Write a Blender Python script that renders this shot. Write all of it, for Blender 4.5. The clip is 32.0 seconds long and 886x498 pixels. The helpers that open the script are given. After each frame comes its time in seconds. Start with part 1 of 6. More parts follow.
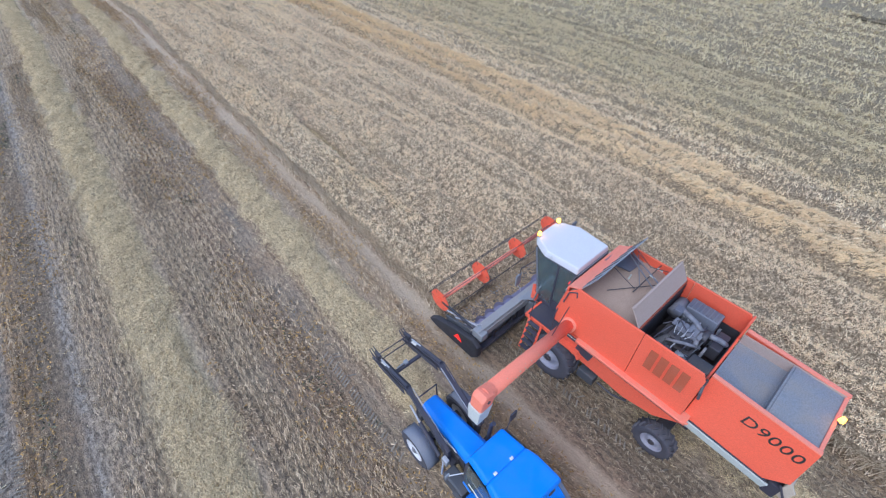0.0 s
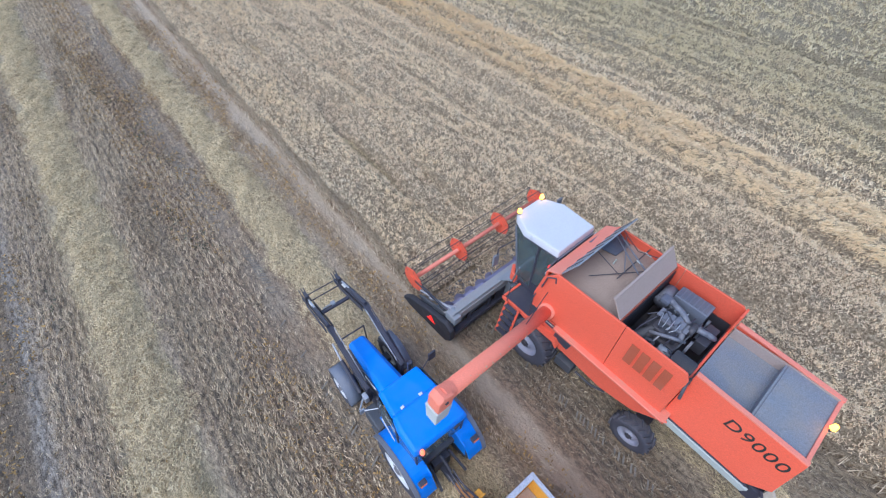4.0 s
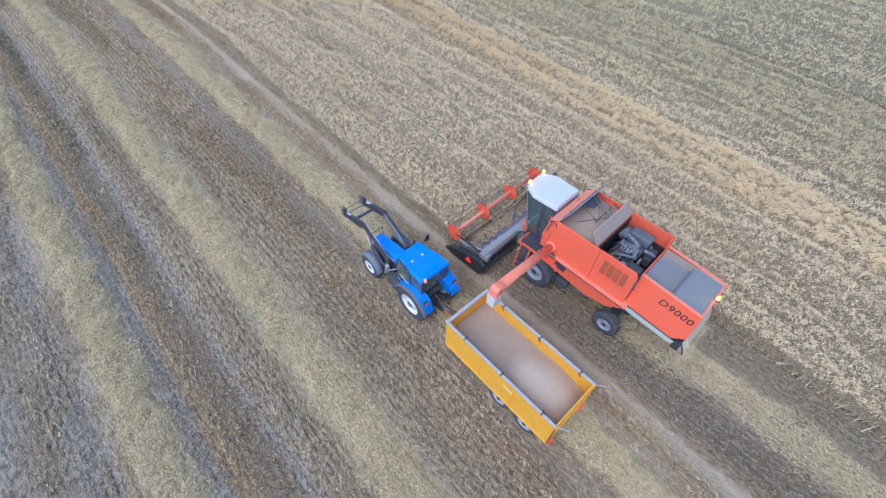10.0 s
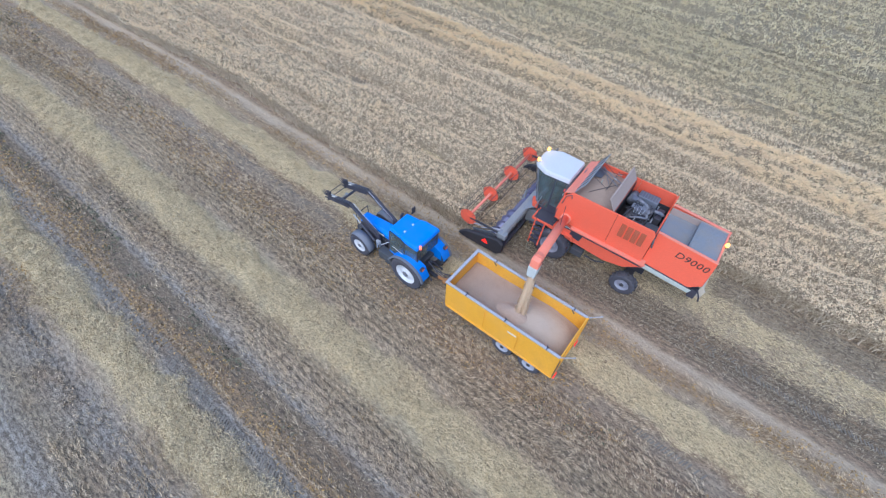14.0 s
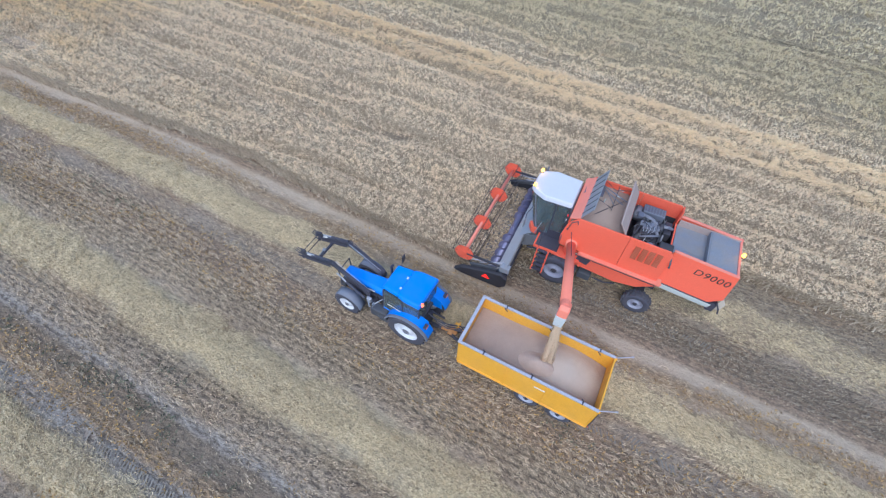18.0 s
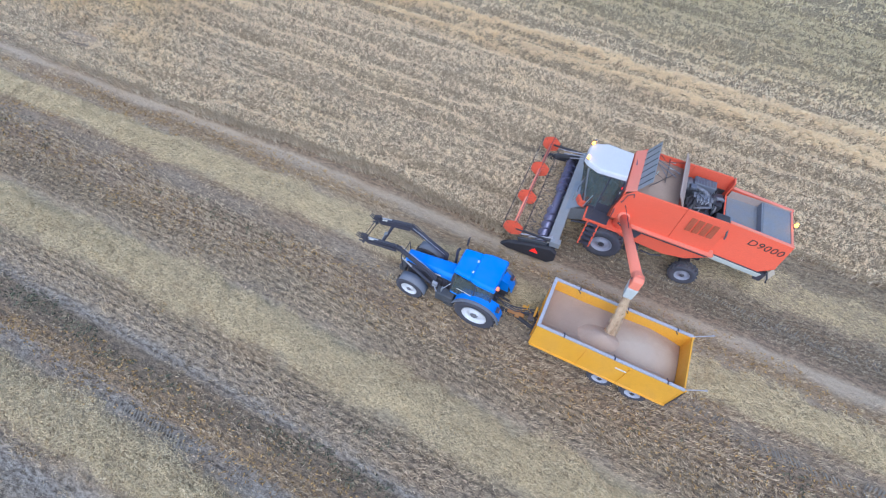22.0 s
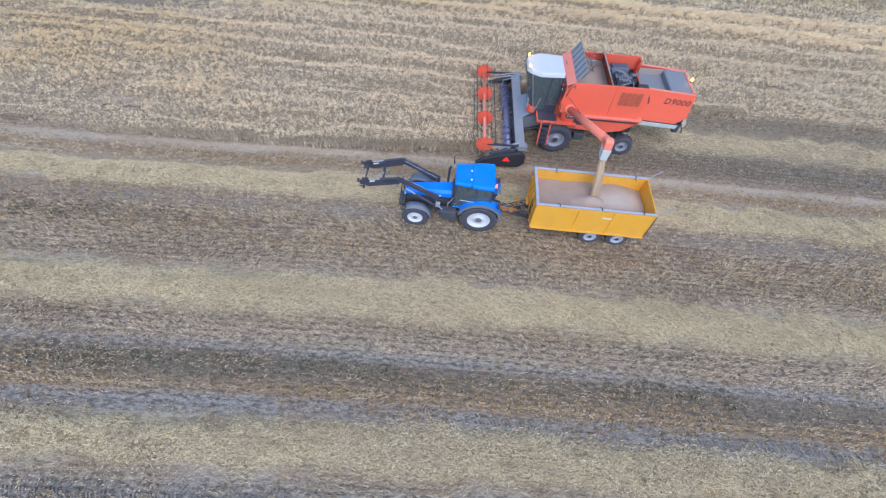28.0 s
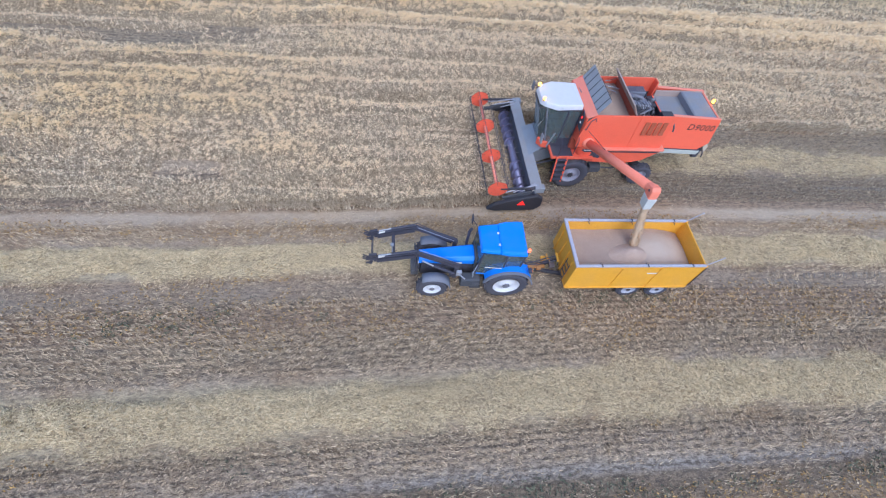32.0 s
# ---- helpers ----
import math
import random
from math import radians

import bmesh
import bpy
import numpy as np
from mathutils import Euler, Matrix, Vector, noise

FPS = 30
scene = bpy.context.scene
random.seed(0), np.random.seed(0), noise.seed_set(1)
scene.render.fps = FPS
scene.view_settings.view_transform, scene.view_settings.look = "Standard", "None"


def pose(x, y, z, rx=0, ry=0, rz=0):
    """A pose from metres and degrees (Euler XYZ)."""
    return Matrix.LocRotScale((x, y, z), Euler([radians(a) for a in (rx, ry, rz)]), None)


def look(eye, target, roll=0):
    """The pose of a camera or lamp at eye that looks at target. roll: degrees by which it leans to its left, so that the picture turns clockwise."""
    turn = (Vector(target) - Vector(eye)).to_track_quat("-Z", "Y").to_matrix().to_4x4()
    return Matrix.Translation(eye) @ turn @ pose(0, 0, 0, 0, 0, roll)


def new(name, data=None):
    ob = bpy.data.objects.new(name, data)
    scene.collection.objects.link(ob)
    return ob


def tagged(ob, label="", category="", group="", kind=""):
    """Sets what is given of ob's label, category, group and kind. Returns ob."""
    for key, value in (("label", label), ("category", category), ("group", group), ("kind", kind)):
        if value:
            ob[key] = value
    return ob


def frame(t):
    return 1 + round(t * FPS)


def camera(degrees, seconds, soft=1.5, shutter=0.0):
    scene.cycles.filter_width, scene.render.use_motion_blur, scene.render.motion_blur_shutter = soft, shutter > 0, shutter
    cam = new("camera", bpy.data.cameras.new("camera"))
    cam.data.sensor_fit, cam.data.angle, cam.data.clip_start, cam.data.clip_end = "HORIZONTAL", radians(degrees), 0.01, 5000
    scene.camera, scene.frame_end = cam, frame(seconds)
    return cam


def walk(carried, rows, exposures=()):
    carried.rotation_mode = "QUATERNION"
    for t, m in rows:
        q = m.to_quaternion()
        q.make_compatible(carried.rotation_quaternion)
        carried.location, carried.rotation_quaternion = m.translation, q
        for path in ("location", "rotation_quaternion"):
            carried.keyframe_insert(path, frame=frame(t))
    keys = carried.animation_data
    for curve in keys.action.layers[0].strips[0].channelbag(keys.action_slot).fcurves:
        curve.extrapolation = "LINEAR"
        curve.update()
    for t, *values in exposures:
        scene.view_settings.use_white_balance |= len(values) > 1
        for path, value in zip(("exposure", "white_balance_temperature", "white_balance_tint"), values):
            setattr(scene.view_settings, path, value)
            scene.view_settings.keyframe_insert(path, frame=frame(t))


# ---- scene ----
import functools
cam = camera(89.99, 32.0, soft=1.2)
walk(cam, [(t, pose(*p)) for t, *p in (
    (0.0, 30.55, -9.03, 13.03, 46.51, 0.20, 50.35),
    (0.5, 29.76, -8.85, 12.95, 46.46, -0.17, 50.57),
    (1.0, 28.96, -8.60, 12.84, 46.45, -0.28, 50.74),
    (1.5, 28.13, -8.37, 12.78, 45.81, -0.41, 50.86),
    (2.0, 27.27, -8.15, 12.77, 45.14, -0.56, 50.83),
    (2.5, 26.44, -7.92, 12.67, 44.22, -0.61, 51.04),
    (3.0, 25.53, -7.78, 12.61, 43.11, -1.08, 51.15),
    (3.5, 24.73, -7.66, 12.52, 42.38, -0.90, 51.09),
    (5.5, 22.14, -8.68, 12.68, 40.75, -0.64, 51.26),
    (6.0, 21.64, -9.17, 12.97, 40.61, -0.67, 51.33),
    (6.5, 21.15, -9.64, 13.42, 40.51, -0.69, 51.37),
    (7.0, 20.59, -10.12, 13.92, 40.20, -0.73, 51.44),
    (7.5, 20.00, -10.57, 14.38, 40.05, -0.78, 51.48),
    (8.0, 19.35, -11.04, 14.84, 39.91, -0.84, 50.82),
    (8.5, 18.65, -11.44, 15.29, 39.69, -0.85, 49.84),
    (9.0, 17.87, -11.78, 15.71, 39.48, -0.97, 48.79),
    (9.5, 17.07, -12.15, 16.15, 39.36, -0.99, 48.00),
    (10.0, 16.16, -12.53, 16.49, 39.24, -1.31, 47.60),
    (10.5, 15.26, -12.79, 16.59, 39.15, -1.42, 47.38),
    (11.0, 14.38, -13.06, 16.54, 39.33, -1.36, 47.07),
    (11.5, 13.42, -13.30, 16.50, 39.27, -1.43, 45.68),
    (12.0, 12.41, -13.63, 16.44, 39.28, -1.52, 42.70),
    (12.5, 11.32, -14.03, 16.44, 39.17, -1.61, 39.77),
    (13.0, 10.19, -14.45, 16.41, 39.18, -1.83, 38.96),
    (13.5, 9.18, -14.82, 16.36, 39.31, -1.78, 38.74),
    (14.0, 8.04, -15.13, 16.48, 39.05, -1.90, 38.42),
    (14.5, 6.86, -15.33, 16.51, 38.94, -2.09, 37.08),
    (16.5, 2.24, -14.63, 16.74, 37.64, -1.68, 29.30),
    (17.0, 0.96, -14.31, 16.72, 37.41, -1.70, 28.50),
    (17.5, -0.29, -13.92, 16.60, 37.42, -1.60, 28.41),
    (18.0, -1.66, -13.63, 16.52, 37.41, -1.76, 28.24),
    (18.5, -2.95, -13.38, 16.48, 37.18, -1.69, 28.24),
    (19.0, -4.22, -13.27, 16.47, 36.90, -1.79, 28.15),
    (19.5, -5.36, -13.36, 16.44, 36.39, -1.88, 28.01),
    (20.0, -6.36, -13.54, 16.42, 35.85, -2.03, 27.95),
    (20.5, -7.33, -13.76, 16.37, 35.45, -2.22, 27.82),
    (21.0, -8.29, -14.08, 16.29, 35.25, -2.48, 27.72),
    (21.5, -9.32, -14.47, 16.21, 34.93, -2.79, 27.00),
    (22.0, -10.41, -14.92, 16.17, 34.69, -3.20, 25.92),
    (22.5, -11.49, -15.42, 16.16, 34.57, -3.50, 25.10),
    (23.0, -12.60, -15.98, 16.17, 34.52, -3.86, 23.98),
    (23.5, -13.67, -16.50, 16.18, 34.44, -4.15, 21.43),
    (24.0, -14.79, -17.00, 16.18, 34.40, -4.48, 18.68),
    (24.5, -15.85, -17.51, 16.16, 34.37, -4.67, 16.71),
    (25.0, -16.88, -18.00, 16.09, 34.49, -4.66, 14.89),
    (25.5, -17.92, -18.48, 16.11, 34.60, -4.45, 12.89),
    (27.5, -21.92, -19.46, 16.36, 33.99, -3.27, 6.07),
    (28.0, -23.10, -19.41, 16.28, 33.95, -3.41, 4.39),
    (28.5, -24.25, -19.26, 16.21, 33.90, -3.46, 2.66),
    (29.0, -25.46, -18.88, 16.14, 33.64, -3.74, 1.34),
    (29.5, -26.69, -18.43, 16.04, 33.42, -4.09, 0.62),
    (30.0, -27.90, -17.82, 15.99, 33.00, -4.46, 0.10),
    (30.5, -29.21, -17.10, 15.84, 32.70, -5.16, -0.58),
    (31.0, -30.22, -16.51, 15.72, 32.98, -5.10, -1.44),
    (31.5, -31.33, -15.83, 15.55, 32.99, -5.68, -2.76),
    (32.0, -32.01, -15.14, 15.49, 33.18, -5.37, -3.35),
)], exposures=((0.0, 0.37, 5830, 11), (9.0, 0.43, 5700, 8), (19.0, 0.41, 5730, 9), (25.0, 0.41, 5730, 9), (32.0, 0.45, 5810, 13)))
# how far the combine has gone along -x, and how far the tractor hangs back and stands off
DRIVE = ((0.0, 26.43, 6.26, 0.64), (1.0, 24.97, 5.55, 0.71), (2.0, 23.47, 5.05, 0.73), (3.0, 21.88, 4.73, 0.68), (3.5, 21.05, 4.59, 0.65), (5.5, 17.71, 3.95, 0.51), (6.0, 16.89, 3.78, 0.50), (7.0, 15.26, 3.42, 0.52), (8.0, 13.62, 2.97, 0.55), (9.0, 12.00, 2.28, 0.50), (10.0, 10.39, 1.58, 0.44), (11.0, 8.77, 0.94, 0.40), (12.0, 7.17, 0.47, 0.31), (13.0, 5.57, 0.13, 0.19), (14.0, 3.99, -0.07, 0.09), (14.5, 3.19, -0.15, 0.06), (16.5, -0.00, -0.27, 0.01), (17.0, -0.79, -0.26, 0.00), (18.0, -2.35, -0.17, -0.01), (19.0, -3.92, 0.00, -0.00), (20.0, -5.44, 0.13, -0.09), (21.0, -6.96, 0.21, -0.14), (22.0, -8.49, 0.34, -0.12), (23.0, -10.04, 0.35, -0.07), (24.0, -11.57, 0.27, 0.01), (25.0, -13.07, 0.23, 0.05), (25.5, -13.86, 0.22, 0.05), (27.5, -17.13, 0.11, -0.10), (28.0, -17.91, 0.11, -0.14), (29.0, -19.45, 0.10, -0.20), (30.0, -20.99, 0.06, -0.21), (31.0, -22.53, 0.05, -0.20), (32.0, -24.09, 0.08, -0.18),)

# ---------------------------------------------------------------- light
world = bpy.data.worlds.new("evening_sky")
scene.world = world
world.use_nodes = True
_n, _l = world.node_tree.nodes, world.node_tree.links
sky = _n.new("ShaderNodeTexSky")
sky.sky_type, sky.sun_disc = "NISHITA", False
sky.sun_elevation, sky.sun_rotation = radians(54), radians(172)
sky.air_density, sky.dust_density, sky.ozone_density = 1.2, 1.0, 3.0
_l.new(sky.outputs[0], _n["Background"].inputs[0])
_n["Background"].inputs[1].default_value = 0.15
sun_data = bpy.data.lights.new("sun", "SUN")
sun_data.energy, sun_data.angle, sun_data.color = 1.75, radians(55), (0.955, 0.955, 0.925)
sun = new("sun", sun_data)
sun.matrix_world = look((3, -21.5, 30), (0, 0, 0))


# ---------------------------------------------------------------- materials
class Nodes:
    """A short hand for building one material."""

    def __init__(self, name):
        self.m = bpy.data.materials.new(name)
        self.m.use_nodes = True
        self.t = self.m.node_tree
        self.b = self.t.nodes["Principled BSDF"]
        self.pos = self.t.nodes.new("ShaderNodeTexCoord").outputs["Object"]

    def put(self, sock, v):
        if isinstance(v, bpy.types.NodeSocket):
            self.t.links.new(v, sock)
        else:
            sock.default_value = v

    def scaled(self, sx, sy, sz, vec=None):
        n = self.t.nodes.new("ShaderNodeMapping")
        self.put(n.inputs["Vector"], vec or self.pos)
        n.inputs["Scale"].default_value = (sx, sy, sz)
        return n.outputs[0]

    def noise(self, vec, scale, detail=4.0, rough=0.6):
        n = self.t.nodes.new("ShaderNodeTexNoise")
        self.put(n.inputs["Vector"], vec)
        n.inputs["Scale"].default_value = scale
        n.inputs["Detail"].default_value = detail
        n.inputs["Roughness"].default_value = rough
        return n.outputs["Fac"]

    def remap(self, v, a, b, c=0.0, d=1.0):
        n = self.t.nodes.new("ShaderNodeMapRange")
        for k, x in zip((0, 1, 2, 3, 4), (v, a, b, c, d)):
            self.put(n.inputs[k], x)
        return n.outputs[0]

    def math(self, op, a, b=0.0):
        n = self.t.nodes.new("ShaderNodeMath")
        n.operation = op
        self.put(n.inputs[0], a)
        self.put(n.inputs[1], b)
        return n.outputs[0]

    def mix(self, f, a, b, kind="MIX"):
        n = self.t.nodes.new("ShaderNodeMix")
        n.data_type, n.blend_type = "RGBA", kind
        self.put(n.inputs[0], f)
        for k, c in ((6, a), (7, b)):
            self.put(n.inputs[k], (*c, 1) if isinstance(c, tuple) else c)
        return n.outputs[2]

    def ramp(self, v, stops, smooth="LINEAR"):
        n = self.t.nodes.new("ShaderNodeValToRGB")
        self.put(n.inputs[0], v)
        e = n.color_ramp.elements
        n.color_ramp.interpolation = smooth
        while len(e) < len(stops):
            e.new(1.0)
        for k, (p, c) in zip(e, stops):
            k.position, k.color = p, (*c, 1)
        return n.outputs[0]

    def axis(self, k, vec=None):
        n = self.t.nodes.new("ShaderNodeSeparateXYZ")
        self.put(n.inputs[0], vec or self.pos)
        return n.outputs[k]

    def place(self):
        """Go by the place in the field instead of the object's own space."""
        self.pos = self.t.nodes.new("ShaderNodeNewGeometry").outputs["Position"]
        return self

    def island(self):
        return self.t.nodes.new("ShaderNodeNewGeometry").outputs["Random Per Island"]

    def done(self, colour, rough=0.6, metal=0.0, bump=None, strength=0.3, dist=0.02):
        self.put(self.b.inputs["Base Color"], (*colour, 1) if isinstance(colour, tuple) else colour)
        self.put(self.b.inputs["Roughness"], rough)
        self.put(self.b.inputs["Metallic"], metal)
        if bump is not None:
            n = self.t.nodes.new("ShaderNodeBump")
            n.inputs["Strength"].default_value, n.inputs["Distance"].default_value = strength, dist
            self.put(n.inputs["Height"], bump)
            self.t.links.new(n.outputs[0], self.b.inputs["Normal"])
        return self.m


DUST = (0.42, 0.33, 0.235)


def paint(name, c, rough=0.4, metal=0.0, dust=0.25, worn=0.12, bump=0.06, gloss=0.5):
    """A painted, moulded or bare surface with field dust lying on it in patches."""
    k = Nodes(name)
    k.put(k.b.inputs["Specular IOR Level"], gloss)
    big = k.remap(k.noise(k.pos, 1.7, 5.0), 0.42, 0.75)
    fine = k.noise(k.pos, 38.0, 4.0, 0.7)
    up = k.remap(k.axis(2, k.t.nodes.new("ShaderNodeNewGeometry").outputs["Normal"]), 0.2, 1.0, 0.35, 1.0)
    shade = k.mix(k.remap(fine, 0.3, 0.7), tuple(x * (1 - worn) for x in c), tuple(min(1, x * (1 + worn)) for x in c))
    amount = k.math("MULTIPLY", k.math("MULTIPLY", big, up), dust)
    amount = k.math("MULTIPLY", amount, k.remap(fine, 0.25, 0.8, 0.5, 1.3))
    return k.done(k.mix(amount, shade, DUST), k.remap(big, 0, 1, rough, min(1, rough + 0.3)), metal, k.noise(k.pos, 9.0, 6.0), bump, 0.01)


RED = paint("orange_red_paint", (0.86, 0.142, 0.08), 0.45, dust=0.12, gloss=0.3)
VENT = paint("dusty_orange_mesh", (0.42, 0.10, 0.05), 0.6, dust=0.3)
# a darker red for the inner and lower body
RED_DARK = paint("dark_red_sheet", (0.42, 0.085, 0.045), 0.6, dust=0.4)
SALMON = paint("sun_faded_orange_paint", (0.84, 0.25, 0.175), 0.5, dust=0.2)
WHITE = paint("white_roof_paint", (0.63, 0.63, 0.675), 0.45, dust=0.10)
BOOT = paint("off_white_rubber", (0.55, 0.57, 0.565), 0.7, dust=0.25)
BLACK = paint("black_paint", (0.058, 0.057, 0.08), 0.38, dust=0.10)
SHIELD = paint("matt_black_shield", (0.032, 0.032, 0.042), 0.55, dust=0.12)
BEAM = paint("weathered_grey_beam", (0.37, 0.36, 0.37), 0.5, 0.25, dust=0.3)
DARK = paint("dark_greasy_metal", (0.07, 0.068, 0.085), 0.45, 0.3, dust=0.16)
STEEL = paint("bare_worn_steel", (0.52, 0.53, 0.58), 0.38, 0.45, dust=0.2)
GREY = paint("galvanised_sheet", (0.33, 0.35, 0.39), 0.5, 0.35, dust=0.25)
GREY_DARK = paint("mid_grey_sheet", (0.20, 0.205, 0.245), 0.55, 0.2, dust=0.3)
LILAC = paint("polished_auger_steel", (0.25, 0.24, 0.36), 0.35, 0.55, dust=0.12)
BROWN = paint("dusty_brown_sheet", (0.40, 0.305, 0.27), 0.65, 0.0, dust=0.3)
TRAY = paint("dusty_tray_sheet", (0.25, 0.265, 0.30), 0.6, 0.25, dust=0.5, worn=0.3, bump=0.15)
COOLER = paint("dusty_blue_grey_sheet", (0.135, 0.145, 0.19), 0.5, 0.2, dust=0.3)
RUSTY = paint("rusty_orange_steel", (0.46, 0.20, 0.06), 0.7, 0.0, dust=0.35)
RUST = paint("rusty_pipe", (0.17, 0.135, 0.14), 0.7, 0.1, dust=0.25)
BLUE = paint("tractor_blue_paint", (0.013, 0.23, 0.86), 0.33, dust=0.05, gloss=0.45)
YELLOW = paint("trailer_yellow_paint", (0.92, 0.42, 0.04), 0.45, dust=0.35, worn=0.2)
RIM = paint("white_wheel_paint", (0.66, 0.66, 0.70), 0.45, dust=0.2)
RIM_GREY = paint("grey_wheel_paint", (0.40, 0.41, 0.49), 0.45, dust=0.25)
RIM_DULL = paint("dull_grey_wheel_paint", (0.29, 0.295, 0.37), 0.5, dust=0.3)
LEDGE = paint("dusty_orange_ledge", (0.80, 0.20, 0.13), 0.55, dust=0.6)
TUBE = paint("orange_tube_paint", (0.92, 0.255, 0.17), 0.5, dust=0.15, gloss=0.3)
LIP = paint("grey_rim_rail", (0.47, 0.465, 0.53), 0.5, 0.15, dust=0.35, worn=0.3)
RUBBER = paint("tyre_rubber", (0.068, 0.067, 0.088), 0.8, dust=0.22, bump=0.2)
FENDER = paint("grey_blue_plastic", (0.17, 0.185, 0.235), 0.5, dust=0.2)
PLASTIC = paint("dark_grey_plastic", (0.07, 0.075, 0.09), 0.55, dust=0.2)
LETTER = paint("dark_lettering", (0.03, 0.035, 0.035), 0.5, dust=0.05)
MARK = paint("pale_marking", (0.75, 0.72, 0.66), 0.5, dust=0.1)
STRIPE = paint("pale_grey_side_strip", (0.50, 0.53, 0.50), 0.5, dust=0.3)


def glass_material():
    k = Nodes("tinted_glass")
    k.put(k.b.inputs["Transmission Weight"], 0.8)
    k.put(k.b.inputs["IOR"], 1.45)
    return k.done((0.36, 0.44, 0.45), 0.03)


def glow(name, c, strength):
    k = Nodes(name)
    k.put(k.b.inputs["Emission Color"], (*c, 1))
    k.put(k.b.inputs["Emission Strength"], strength)
    return k.done(c, 0.3)


GLASS = glass_material()
AMBER_LIT = glow("lit_amber_lens", (1.0, 0.40, 0.03), 9.0)
# faint glow added to brighten a lens that is not lit
AMBER = glow("amber_lens_added_glow", (0.8, 0.16, 0.02), 0.15)
SIGNAL = glow("lit_signal_lens", (1.0, 0.16, 0.07), 1.6)
# glow added to brighten red lenses and the reflector, which is no lamp
RED_LENS = glow("red_lens_added_glow", (0.9, 0.02, 0.015), 0.9)
LAMP_LENS = paint("clear_lamp_lens", (0.7, 0.7, 0.72), 0.15, dust=0.05)


def grain_material(name, light=1.0, dusty=False):
    k = Nodes(name)
    fine = k.noise(k.pos, 85.0, 3.0, 0.7)
    big = k.noise(k.pos, 1.3, 4.0)
    c = k.mix(k.remap(fine, 0.3, 0.72), (0.22 * light, 0.155 * light, 0.125 * light), (0.44 * light, 0.33 * light, 0.265 * light))
    c = k.mix(k.remap(big, 0.35, 0.7, 0.0, 0.45), c, (0.41 * light, 0.305 * light, 0.24 * light))
    if dusty:
        # a paler, chaffy patch where grain was dropped last
        u, v = k.math("DIVIDE", k.math("SUBTRACT", k.axis(0), 0.35), 1.5), k.math("DIVIDE", k.axis(1), 0.85)
        d = k.math("ADD", k.math("ADD", k.math("MULTIPLY", u, u), k.math("MULTIPLY", v, v)), k.remap(k.noise(k.pos, 2.6, 5.0, 0.65), 0, 1, -0.5, 0.5))
        c = k.mix(k.remap(d, 1.0, 0.1, 0.0, 0.55), c, (0.66, 0.53, 0.42))
    return k.done(c, 0.85, 0.0, fine, 0.5, 0.01)


GRAIN = grain_material("loose_wheat_grain", 1.12)
LOAD = grain_material("trailer_load_grain", 1.08, True)
# dusty fresh grain, its paler tone also painting in the haze around the stream
FRESH = grain_material("fresh_dusty_hazed_grain", 1.36)
SPILT = paint("flying_wheat_grain", (0.60, 0.43, 0.285), 0.9, dust=0.1, worn=0.1, bump=0.2)
CHAFFY = paint("straw_dusted_sheet", (0.56, 0.48, 0.39), 0.7, dust=0.5)


def curved(k):
    """The y across the passes, following their bend in the far west."""
    w = k.math("MINIMUM", k.math("ADD", k.axis(0), 20.0), 0.0)
    q = k.math("DIVIDE", k.math("MULTIPLY", w, w), 324.0)
    return k.math("ADD", k.axis(1), k.math("MULTIPLY", k.math("DIVIDE", q, k.math("ADD", q, 1.0)), 1.1))


